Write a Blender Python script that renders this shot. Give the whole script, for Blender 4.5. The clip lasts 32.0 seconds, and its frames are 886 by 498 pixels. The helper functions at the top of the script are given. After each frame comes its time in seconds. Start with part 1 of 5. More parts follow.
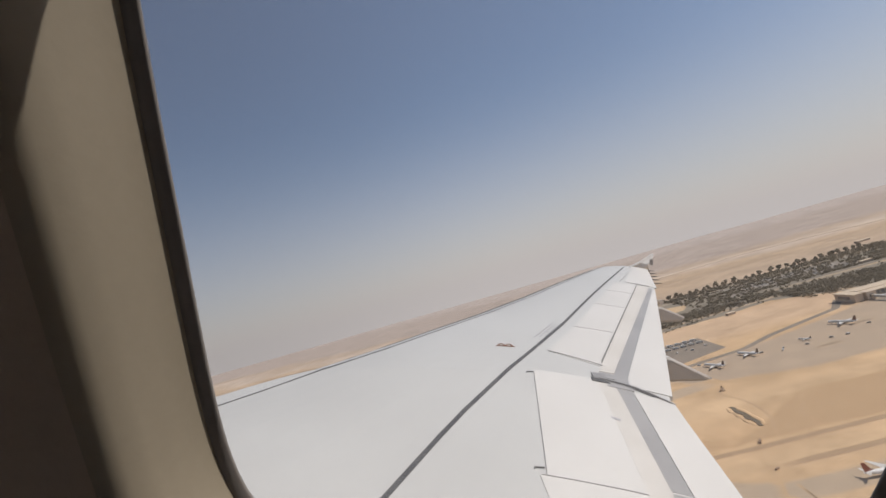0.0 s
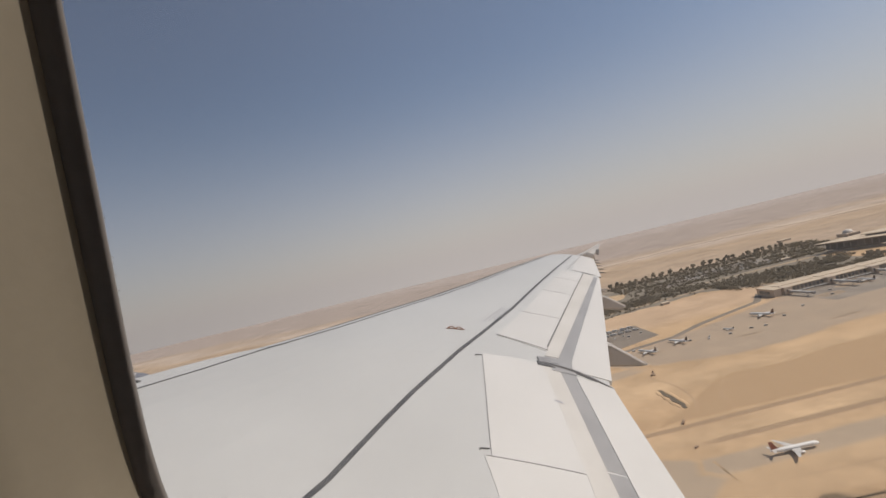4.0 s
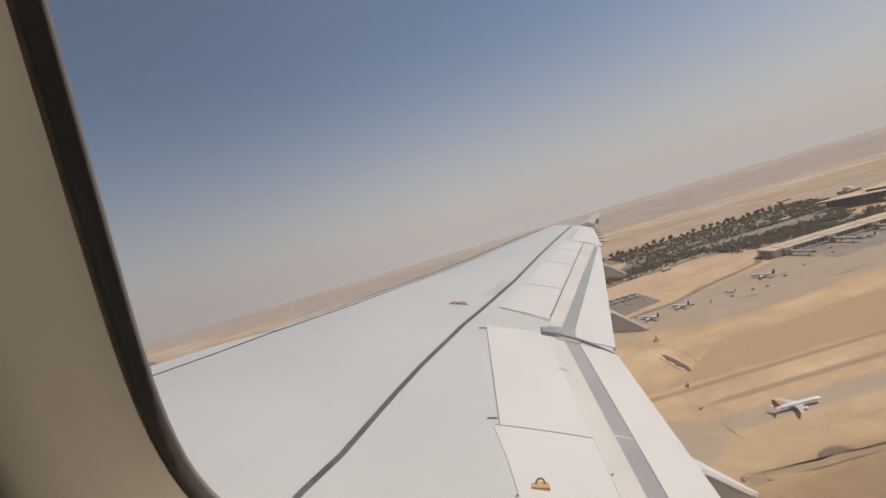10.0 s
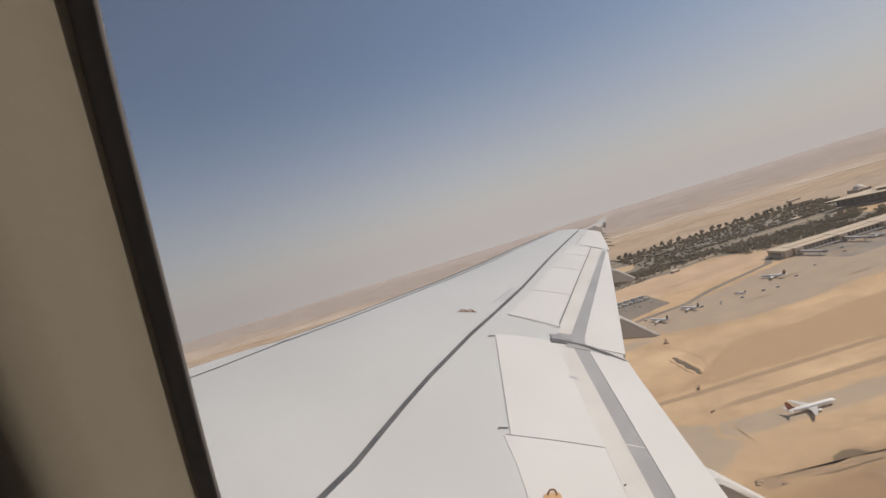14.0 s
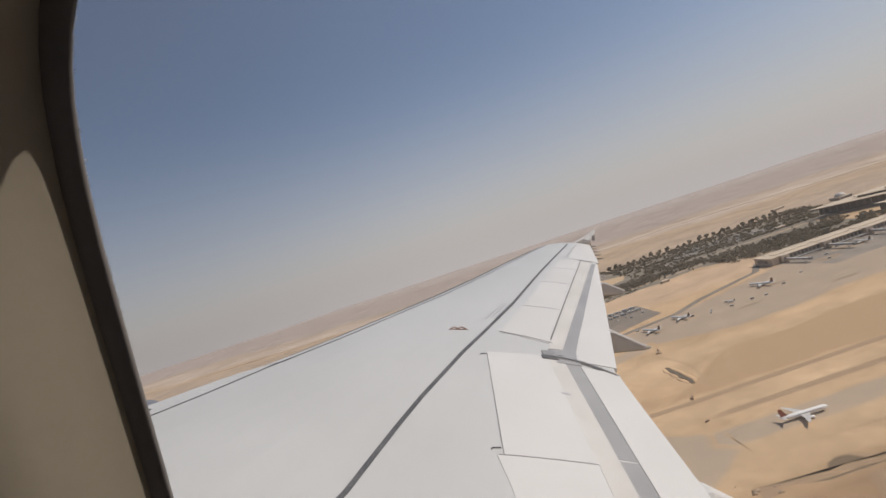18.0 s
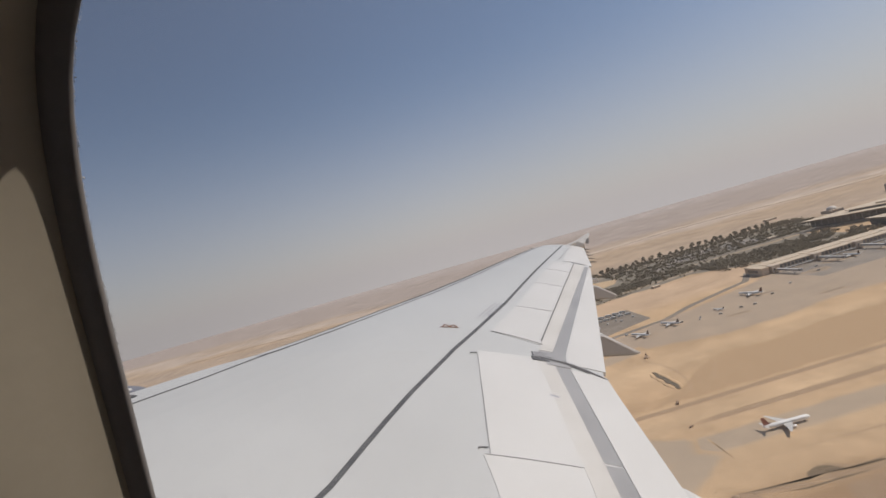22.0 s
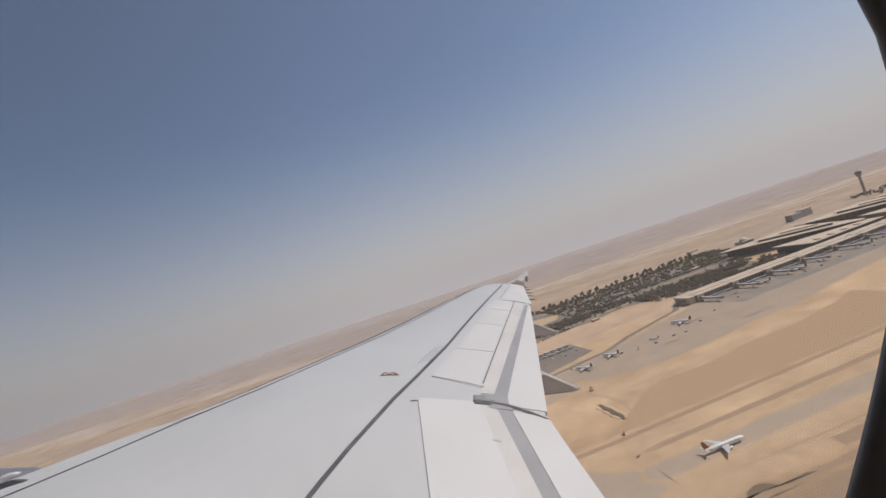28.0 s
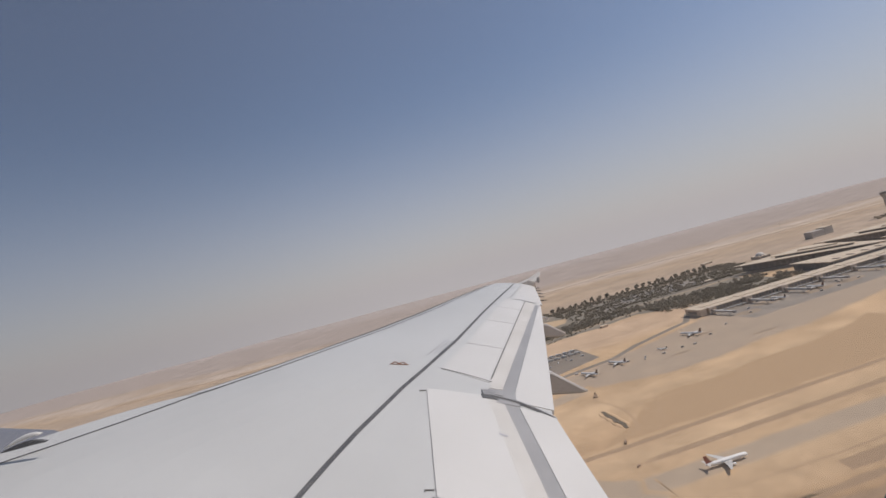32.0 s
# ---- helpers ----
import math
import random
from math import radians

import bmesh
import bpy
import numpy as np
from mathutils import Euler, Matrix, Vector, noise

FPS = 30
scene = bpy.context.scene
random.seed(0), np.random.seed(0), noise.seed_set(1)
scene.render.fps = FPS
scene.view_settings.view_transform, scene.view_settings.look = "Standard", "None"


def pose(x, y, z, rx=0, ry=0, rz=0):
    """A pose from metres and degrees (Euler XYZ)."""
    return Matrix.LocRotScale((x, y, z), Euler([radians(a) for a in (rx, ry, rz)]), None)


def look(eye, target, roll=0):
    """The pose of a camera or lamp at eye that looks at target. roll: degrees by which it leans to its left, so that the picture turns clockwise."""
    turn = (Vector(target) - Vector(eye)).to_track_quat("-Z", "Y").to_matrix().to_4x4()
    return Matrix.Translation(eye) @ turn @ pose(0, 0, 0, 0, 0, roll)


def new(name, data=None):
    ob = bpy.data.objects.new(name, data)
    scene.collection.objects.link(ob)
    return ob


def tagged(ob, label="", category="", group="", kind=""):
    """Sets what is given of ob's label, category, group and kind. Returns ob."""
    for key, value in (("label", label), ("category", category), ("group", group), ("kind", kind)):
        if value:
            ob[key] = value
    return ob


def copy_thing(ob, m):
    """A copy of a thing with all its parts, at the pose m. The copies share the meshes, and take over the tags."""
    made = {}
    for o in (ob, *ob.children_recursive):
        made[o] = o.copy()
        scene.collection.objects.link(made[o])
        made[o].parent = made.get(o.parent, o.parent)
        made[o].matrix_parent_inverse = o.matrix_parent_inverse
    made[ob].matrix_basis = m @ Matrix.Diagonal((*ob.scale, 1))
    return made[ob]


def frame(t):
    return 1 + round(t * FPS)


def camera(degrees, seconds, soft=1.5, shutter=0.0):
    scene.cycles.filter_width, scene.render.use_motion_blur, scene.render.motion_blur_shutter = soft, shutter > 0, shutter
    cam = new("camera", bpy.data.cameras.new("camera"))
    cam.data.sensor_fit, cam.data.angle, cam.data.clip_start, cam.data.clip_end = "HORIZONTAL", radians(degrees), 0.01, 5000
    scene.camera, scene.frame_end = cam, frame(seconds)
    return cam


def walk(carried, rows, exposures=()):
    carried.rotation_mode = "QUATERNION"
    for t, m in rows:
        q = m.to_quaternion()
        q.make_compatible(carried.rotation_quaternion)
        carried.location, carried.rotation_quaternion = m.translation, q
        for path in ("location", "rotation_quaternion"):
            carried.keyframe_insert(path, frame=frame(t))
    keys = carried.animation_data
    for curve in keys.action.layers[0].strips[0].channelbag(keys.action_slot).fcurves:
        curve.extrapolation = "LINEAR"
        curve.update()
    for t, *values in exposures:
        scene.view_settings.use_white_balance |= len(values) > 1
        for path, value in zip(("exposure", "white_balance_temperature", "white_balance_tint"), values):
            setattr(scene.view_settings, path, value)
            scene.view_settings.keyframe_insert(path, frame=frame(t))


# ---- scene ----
# ---- the aircraft's attitude: its own axes are x outboard, y forward, z up ----
HEIGHT = 196.0
AIR = pose(0, 84, HEIGHT, 17.2, -0.3, -0.8) @ Matrix.Translation((-0.83, 5.3, -1.55))


# ---- camera: held at the cabin window, in the aircraft's axes ----
cam = camera(86.6, 32.0, soft=1.5)


def held(x, y, z, yaw, pitch, roll):
    a, b = radians(yaw), radians(pitch)
    eye = Vector((x, y, z))
    way = Vector((-math.sin(a) * math.cos(b), math.cos(a) * math.cos(b), math.sin(b)))
    return AIR @ look(eye, eye + way, roll)


PATH = [
    (0, 0.7921, -5.3242, 1.5518, -83.64, 2.87, 1.20),
    (0.5, 0.7909, -5.3266, 1.5547, -84.16, 3.07, 0.26),
    (1, 0.7898, -5.3290, 1.5577, -84.04, 3.11, 0.20),
    (1.5, 0.7697, -5.3167, 1.5895, -84.01, 3.13, 0.01),
    (2, 0.7925, -5.3034, 1.5922, -83.91, 2.81, -0.04),
    (2.5, 0.8378, -5.2848, 1.5668, -87.25, 2.40, 0.23),
    (3, 0.8400, -5.2922, 1.5614, -88.37, 2.07, 1.22),
    (3.5, 0.8400, -5.2942, 1.5558, -89.16, 1.81, 2.78),
    (5.5, 0.8400, -5.3011, 1.5343, -90.15, -0.92, 3.88),
    (6, 0.8314, -5.3081, 1.5329, -90.18, -0.85, 2.81),
    (6.5, 0.8333, -5.3062, 1.5322, -90.46, -1.09, 2.12),
    (7, 0.8352, -5.3042, 1.5314, -90.49, -1.53, 1.92),
    (7.5, 0.8367, -5.3029, 1.5310, -90.50, -1.69, 1.63),
    (8, 0.8381, -5.3016, 1.5306, -90.50, -1.62, 1.15),
    (8.5, 0.8385, -5.2999, 1.5361, -90.47, -1.36, 0.26),
    (9, 0.8389, -5.2983, 1.5416, -90.29, -1.68, -0.14),
    (9.5, 0.8378, -5.2994, 1.5399, -89.88, -2.09, 0.30),
    (10, 0.8368, -5.3005, 1.5381, -89.60, -1.86, 0.74),
    (10.5, 0.8357, -5.3017, 1.5399, -89.60, -1.55, 1.37),
    (11, 0.8346, -5.3030, 1.5418, -89.92, -1.82, 1.24),
    (11.5, 0.8366, -5.3017, 1.5379, -90.20, -2.57, 1.75),
    (12, 0.8387, -5.3005, 1.5340, -90.43, -2.93, 1.76),
    (12.5, 0.8251, -5.3039, 1.5520, -90.29, -2.75, 1.49),
    (13, 0.8114, -5.3073, 1.5700, -89.80, -1.57, 1.30),
    (13.5, 0.8180, -5.2975, 1.5772, -89.39, -0.78, 0.82),
    (14, 0.8245, -5.2876, 1.5845, -88.78, -1.31, -0.01),
    (14.5, 0.8214, -5.2899, 1.5912, -87.62, -1.09, -1.30),
    (16.5, 0.8090, -5.2987, 1.6179, -90.54, -1.04, -2.18),
    (17, 0.8059, -5.3010, 1.6246, -90.33, -0.16, -1.88),
    (17.5, 0.8039, -5.3016, 1.6245, -90.16, 0.48, -1.55),
    (18, 0.8020, -5.3023, 1.6243, -89.91, 0.51, -1.20),
    (18.5, 0.8120, -5.2955, 1.6200, -89.72, 0.68, -0.51),
    (19, 0.8220, -5.2886, 1.6156, -89.55, 0.94, -0.09),
    (19.5, 0.8226, -5.2901, 1.6134, -89.56, 0.76, 0.36),
    (20, 0.8232, -5.2916, 1.6113, -89.55, 0.38, 0.69),
    (20.5, 0.8273, -5.2893, 1.6079, -89.57, 0.24, 0.71),
    (21, 0.8314, -5.2869, 1.6045, -89.57, -0.10, 1.03),
    (21.5, 0.8226, -5.2895, 1.6198, -90.12, -0.23, 1.18),
    (22, 0.8139, -5.2921, 1.6352, -90.66, 0.09, 1.19),
    (22.5, 0.8075, -5.2934, 1.6415, -90.86, -0.05, 1.69),
    (23, 0.8012, -5.2946, 1.6479, -91.30, -0.27, 2.77),
    (23.5, 0.8147, -5.2922, 1.6420, -94.74, 0.48, 4.27),
    (24, 0.8282, -5.2898, 1.6361, -94.79, 1.18, 4.61),
    (24.5, 0.8330, -5.2851, 1.6201, -94.71, 2.70, 4.85),
    (25, 0.8370, -5.2756, 1.6126, -92.02, 0.95, 6.21),
    (25.5, 0.8420, -5.3153, 1.6238, -92.37, 2.50, 6.21),
    (27.5, 0.8586, -5.3925, 1.6609, -97.27, 4.55, -0.46),
    (28, 0.8586, -5.3920, 1.6609, -97.46, 5.18, -1.26),
    (28.5, 0.8420, -5.3680, 1.6504, -97.67, 5.83, -1.08),
    (29, 0.8225, -5.3298, 1.6399, -97.60, 6.60, 0.05),
    (29.5, 0.8353, -5.3373, 1.6210, -97.60, 7.05, 0.53),
    (30, 0.8480, -5.3447, 1.6021, -97.34, 7.34, 1.13),
    (30.5, 0.8440, -5.3385, 1.6045, -97.06, 6.75, 1.43),
    (31, 0.8400, -5.3330, 1.6070, -96.64, 5.46, 2.09),
    (31.5, 0.8360, -5.3290, 1.6095, -96.35, 4.62, 2.18),
    (32, 0.8320, -5.3265, 1.6120, -96.06, 4.79, 2.20),
]
walk(cam, [(r[0], held(*r[1:])) for r in PATH], [(0.0, 0.79, 6500, 10), (2.0, 0.78, 6500, 10), (3.2, 0.68, 6650, 10), (6.0, 0.65, 6750, 10), (14.0, 0.66, 6680, 10),
      (17.0, 0.66, 6550, 10), (21.0, 0.65, 6450, 10), (24.0, 0.64, 6370, 11), (32.0, 0.60, 6310, 12)])

# ---- light ----
SUN = (AIR.to_3x3() @ Vector((-0.04, -0.42, 0.90))).normalized()
world = bpy.data.worlds.new("sky")
scene.world = world
world.use_nodes = True
wn = world.node_tree.nodes
sky = wn.new("ShaderNodeTexSky")
sky.sky_type = "NISHITA"
sky.sun_disc = False
sky.sun_elevation = math.asin(SUN.z)
sky.sun_rotation = math.atan2(SUN.x, SUN.y)
sky.altitude, sky.air_density, sky.dust_density, sky.ozone_density = 600, 1.0, 1.6, 2.1
# dusty air: the sky pales evenly towards the horizon all round
wl = world.node_tree.links
ray, parts_of, fall, haze, dim = wn.new("ShaderNodeTexCoord"), wn.new("ShaderNodeSeparateXYZ"), wn.new("ShaderNodeMapRange"), wn.new("ShaderNodeMix"), wn.new("ShaderNodeVectorMath")
fall.interpolation_type = "SMOOTHERSTEP"
fall.inputs["From Min"].default_value, fall.inputs["From Max"].default_value = -0.16, 0.44
fall.inputs["To Min"].default_value, fall.inputs["To Max"].default_value = 1.0, 0.08
haze.data_type = "RGBA"
haze.inputs["B"].default_value = (0.370, 0.342, 0.336, 1)
dim.operation = "SCALE"
dim.inputs["Scale"].default_value = 0.0655
wl.new(ray.outputs["Generated"], parts_of.inputs[0])
wl.new(parts_of.outputs[2], fall.inputs["Value"])
wl.new(sky.outputs[0], dim.inputs[0])
wl.new(fall.outputs[0], haze.inputs["Factor"])
wl.new(dim.outputs[0], haze.inputs["A"])
# the haze is brighter on the sun's side of the sky
side, glow, warm_side = wn.new("ShaderNodeVectorMath"), wn.new("ShaderNodeMapRange"), wn.new("ShaderNodeVectorMath")
side.operation = "DOT_PRODUCT"
side.inputs[1].default_value = Vector((SUN.x, SUN.y, 0)).normalized()
glow.interpolation_type = "SMOOTHSTEP"
glow.inputs["From Min"].default_value, glow.inputs["From Max"].default_value = -0.80, 0.05
glow.inputs["To Min"].default_value, glow.inputs["To Max"].default_value = 0.77, 1.04
warm_side.operation = "SCALE"
wl.new(ray.outputs["Generated"], side.inputs[0])
wl.new(side.outputs["Value"], glow.inputs["Value"])
wl.new(haze.outputs["Result"], warm_side.inputs[0])
wl.new(glow.outputs[0], warm_side.inputs["Scale"])
wl.new(warm_side.outputs[0], wn["Background"].inputs["Color"])
wn["Background"].inputs["Strength"].default_value = 1.0
lamp = bpy.data.lights.new("sun", "SUN")
lamp.energy, lamp.angle, lamp.color = 2.4, radians(0.6), (1.0, 0.93, 0.84)
sun = new("sun", lamp)
sun.matrix_world = look((0, 0, 400), Vector((0, 0, 400)) - SUN)


# ---- materials ----
def material(name, colour, other=None, rough=0.6, scale=3.0, fine=40.0, mix=0.5, bump=0.0, metal=0.0, spread=0.0, coords="Object"):
    """A painted or natural surface: two colours mixed by a broad and a fine noise, with relief."""
    m = bpy.data.materials.new(name)
    m.use_nodes = True
    n, l = m.node_tree.nodes, m.node_tree.links
    b = n["Principled BSDF"]
    b.inputs["Roughness"].default_value, b.inputs["Metallic"].default_value = rough, metal
    other = other or tuple(c * 0.86 for c in colour)
    tc = n.new("ShaderNodeTexCoord")
    big, small = n.new("ShaderNodeTexNoise"), n.new("ShaderNodeTexNoise")
    big.inputs["Scale"].default_value, small.inputs["Scale"].default_value = scale, fine
    big.inputs["Detail"].default_value, small.inputs["Detail"].default_value = 5, 3
    for t in (big, small):
        l.new(tc.outputs[coords], t.inputs["Vector"])
    add = n.new("ShaderNodeMath")
    add.operation = "MULTIPLY_ADD"
    add.inputs[1].default_value = 0.35
    l.new(small.outputs["Fac"], add.inputs[0])
    l.new(big.outputs["Fac"], add.inputs[2])
    ramp = n.new("ShaderNodeMapRange")
    ramp.inputs["From Min"].default_value, ramp.inputs["From Max"].default_value = 0.675 - 0.3 * mix - 0.02, 0.675 + 0.3 * mix + 0.02
    l.new(add.outputs[0], ramp.inputs["Value"])
    c = n.new("ShaderNodeMix")
    c.data_type = "RGBA"
    c.inputs["A"].default_value, c.inputs["B"].default_value = (*colour, 1), (*other, 1)
    l.new(ramp.outputs[0], c.inputs["Factor"])
    last = c.outputs["Result"]
    if spread:
        info, hsv, r = n.new("ShaderNodeObjectInfo"), n.new("ShaderNodeHueSaturation"), n.new("ShaderNodeMapRange")
        r.inputs["To Min"].default_value, r.inputs["To Max"].default_value = 1 - spread, 1 + spread
        l.new(info.outputs["Random"], r.inputs["Value"])
        l.new(r.outputs[0], hsv.inputs["Value"])
        l.new(last, hsv.inputs["Color"])
        last = hsv.outputs["Color"]
    l.new(last, b.inputs["Base Color"])
    if bump:
        bp = n.new("ShaderNodeBump")
        bp.inputs["Strength"].default_value, bp.inputs["Distance"].default_value = 0.4, bump
        l.new(add.outputs[0], bp.inputs["Height"])
        l.new(bp.outputs[0], b.inputs["Normal"])
    return m


skin_grey = material("aircraft_grey_paint", (0.545, 0.54, 0.52), (0.495, 0.49, 0.47), 0.42, 0.5, 9.0)
panel_white = material("aircraft_white_paint", (0.63, 0.61, 0.58), (0.575, 0.555, 0.525), 0.45, 0.7, 11.0)
shroud_white = material("worn_white_paint", (0.62, 0.59, 0.55), (0.53, 0.50, 0.455), 0.5, 1.3, 14.0)
cove_grey = material("flap_cove_grey", (0.275, 0.268, 0.262), (0.36, 0.35, 0.34), 0.4, 1.6, 12.0, 0.8)
seam_dark = material("dark_sealant", (0.055, 0.055, 0.06), (0.10, 0.10, 0.10), 0.7, 4.0, 60.0)
seam_soft = material("panel_joint", (0.25, 0.24, 0.24), (0.33, 0.32, 0.31), 0.7, 4.0, 60.0)
frost = material("pale_sealant_crumbs", (0.42, 0.40, 0.38), (0.20, 0.19, 0.18), 0.7, 300.0, 900.0)
seal_grey = material("seal_metal_grey", (0.34, 0.325, 0.315), (0.25, 0.24, 0.23), 0.4, 3.0, 30.0, metal=0.2)
seam_mid = material("seal_shadow_gap", (0.15, 0.145, 0.14), (0.20, 0.195, 0.19), 0.7, 4.0, 60.0)
metal_bare = material("bare_metal", (0.42, 0.42, 0.42), (0.30, 0.29, 0.28), 0.38, 3.0, 40.0, metal=0.8)
rubber = material("dark_rubber", (0.185, 0.168, 0.16), (0.225, 0.205, 0.195), 0.9, 20.0, 300.0, bump=0.0006)
orange = material("orange_paint", (0.62, 0.38, 0.18), (0.50, 0.30, 0.15), 0.5, 20.0, 90.0)
mark_red = material("stencil_brown_red", (0.17, 0.075, 0.045), (0.26, 0.13, 0.07), 0.6, 9.0, 80.0)
stencil = material("stencil_grey", (0.34, 0.34, 0.36), (0.42, 0.42, 0.44), 0.6, 9.0, 80.0)
fairing_shade = material("fairing_side_shade", (0.37, 0.355, 0.34), (0.32, 0.305, 0.29), 0.5, 2.0, 20.0)
nacelle_grey = material("nacelle_dark_grey", (0.17, 0.175, 0.20), (0.14, 0.145, 0.165), 0.45, 1.0, 9.0)
lining = material("cabin_plastic_beige", (0.365, 0.315, 0.243), (0.342, 0.295, 0.228), 0.62, 6.0, 220.0, bump=0.0004)
# unseen cabin faces, kept very pale to bounce light onto the window surround
cabin_bounce = material("cabin_bounce_pale", (0.88, 0.85, 0.80), (0.85, 0.82, 0.77), 0.7, 3.0, 120.0, bump=0.0006)
# near wall panel only: shade painted in as a browner tone than its neighbours
wall_shaded = material("cabin_wall_brown", (0.50, 0.41, 0.335), (0.44, 0.36, 0.295), 0.8, 8.0, 260.0, bump=0.0006)
asphalt = material("runway_asphalt", (0.17, 0.15, 0.13), (0.25, 0.22, 0.185), 0.9, 0.03, 1.2, 0.8, coords="Object")
concrete = material("apron_concrete", (0.375, 0.297, 0.225), (0.49, 0.38, 0.275), 0.9, 0.016, 0.3, 0.7)
line_white = material("worn_line_paint", (0.68, 0.64, 0.57), (0.52, 0.48, 0.42), 0.8, 0.3, 4.0)
concrete_dark = material("stained_apron_concrete", (0.215, 0.183, 0.152), (0.36, 0.295, 0.225), 0.9, 0.02, 0.4, 0.8)
road_dark = material("dusty_asphalt", (0.20, 0.165, 0.13), (0.29, 0.235, 0.18), 0.9, 0.03, 0.5, 0.8)
lot_grey = material("car_park_asphalt", (0.24, 0.21, 0.18), (0.32, 0.27, 0.22), 0.9, 0.04, 0.5, 0.8)
track_soft = material("brown_gravel", (0.37, 0.245, 0.145), (0.42, 0.285, 0.175), 0.95, 0.02, 0.4, 0.8)
garden_soil = material("planted_soil", (0.20, 0.172, 0.13), (0.28, 0.232, 0.17), 0.95, 0.022, 0.3, 0.8)
trench_dark = material("dark_earth", (0.125, 0.098, 0.066), (0.20, 0.15, 0.10), 0.95, 0.15, 1.5, 0.7)
track = material("dirt_track", (0.37, 0.255, 0.16), (0.46, 0.335, 0.215), 0.95, 0.03, 0.9)
wall_stone = material("sand_coloured_cladding", (0.58, 0.47, 0.36), (0.52, 0.42, 0.32), 0.85, 0.05, 0.8, spread=0.06)
roof_pale = material("pale_roof_sheet", (0.66, 0.53, 0.38), (0.58, 0.465, 0.335), 0.7, 0.04, 0.7)
roof_brown = material("brown_roof_sheet", (0.24, 0.185, 0.15), (0.31, 0.24, 0.19), 0.8, 0.05, 0.6)
# glazing raised from near black, distance haze put into its colour
glass_dark = material("dark_glazing", (0.17, 0.16, 0.15), (0.22, 0.205, 0.19), 0.15, 0.1, 1.0, spread=0.3)
mullion = material("grey_mullion", (0.30, 0.28, 0.26), None, 0.6, 0.5, 4.0)
bridge_white = material("jet_bridge_white", (0.66, 0.63, 0.58), None, 0.5, 0.2, 2.0)
plane_white = material("airliner_white_paint", (0.84, 0.81, 0.76), (0.78, 0.75, 0.70), 0.4, 0.1, 1.0)
plane_grey = material("airliner_grey_paint", (0.68, 0.64, 0.58), None, 0.45, 0.2, 2.0)
fin_maroon = material("brown_fin_paint", (0.20, 0.095, 0.055), None, 0.4, 0.4, 3.0)
fin_red = material("rust_red_fin_paint", (0.33, 0.10, 0.055), None, 0.4, 0.4, 3.0)
fin_blue = material("dark_fin_paint", (0.19, 0.125, 0.09), None, 0.4, 0.4, 3.0)
tyre = material("tyre_rubber", (0.02, 0.02, 0.02), None, 0.8)
# dusty leaf tones lifted further, with translucence, to stand in for distance haze
leaf = material("hazed_dusty_leaves", (0.30, 0.26, 0.195), (0.37, 0.315, 0.24), 0.85, 0.15, 1.5, 0.9, spread=0.25)
leaf_nodes, leaf_links = leaf.node_tree.nodes, leaf.node_tree.links
through_leaf, leaf_mix = leaf_nodes.new("ShaderNodeBsdfTranslucent"), leaf_nodes.new("ShaderNodeMixShader")
through_leaf.inputs["Color"].default_value = (0.42, 0.36, 0.26, 1)
leaf_mix.inputs[0].default_value = 0.55
leaf_links.new(leaf_nodes["Principled BSDF"].outputs[0], leaf_mix.inputs[1])
leaf_links.new(through_leaf.outputs[0], leaf_mix.inputs[2])
leaf_links.new(leaf_mix.outputs[0], leaf_nodes["Material Output"].inputs[0])
bark = material("grey_bark", (0.24, 0.185, 0.14), None, 0.9, 1.0, 9.0)
steel = material("galvanised_steel", (0.38, 0.38, 0.38), None, 0.5, 0.5, 6.0, metal=0.4)
brick_brown = material("brown_block_wall", (0.26, 0.172, 0.118), (0.34, 0.235, 0.16), 0.9, 0.2, 2.5)
tower_concrete = material("tower_concrete", (0.47, 0.42, 0.37), (0.40, 0.355, 0.31), 0.85, 0.08, 1.2)
dome_white = material("white_dome_sheet", (0.70, 0.63, 0.55), None, 0.6, 0.1, 1.0)
car_paint = material("van_paint", (0.47, 0.45, 0.42), None, 0.35, 0.6, 5.0, spread=0.35)
spoil = material("brown_spoil", (0.31, 0.21, 0.13), (0.42, 0.30, 0.19), 0.95, 0.2, 2.0)


clear_pane = bpy.data.materials.new("clear_acrylic")
clear_pane.use_nodes = True
pn, pl = clear_pane.node_tree.nodes, clear_pane.node_tree.links
pn.remove(pn["Principled BSDF"])
see, shine, dusty, film, edge_gloss, layer = pn.new("ShaderNodeBsdfTransparent"), pn.new("ShaderNodeBsdfGlossy"), pn.new("ShaderNodeBsdfTranslucent"), pn.new("ShaderNodeMixShader"), pn.new("ShaderNodeFresnel"), pn.new("ShaderNodeMixShader")
shine.inputs["Roughness"].default_value = 0.02
see.inputs["Color"].default_value = (0.893, 0.893, 0.893, 1)
edge_gloss.inputs["IOR"].default_value = 1.12
# faint scattering film added to lift the darks outside, standing in for haze
film.inputs[0].default_value = 0.02
dusty.inputs["Color"].default_value = (0.9, 0.86, 0.8, 1)
pl.new(see.outputs[0], film.inputs[1])
pl.new(dusty.outputs[0], film.inputs[2])
pl.new(edge_gloss.outputs[0], layer.inputs[0])
pl.new(film.outputs[0], layer.inputs[1])
pl.new(shine.outputs[0], layer.inputs[2])
pl.new(layer.outputs[0], pn["Material Output"].inputs[0])


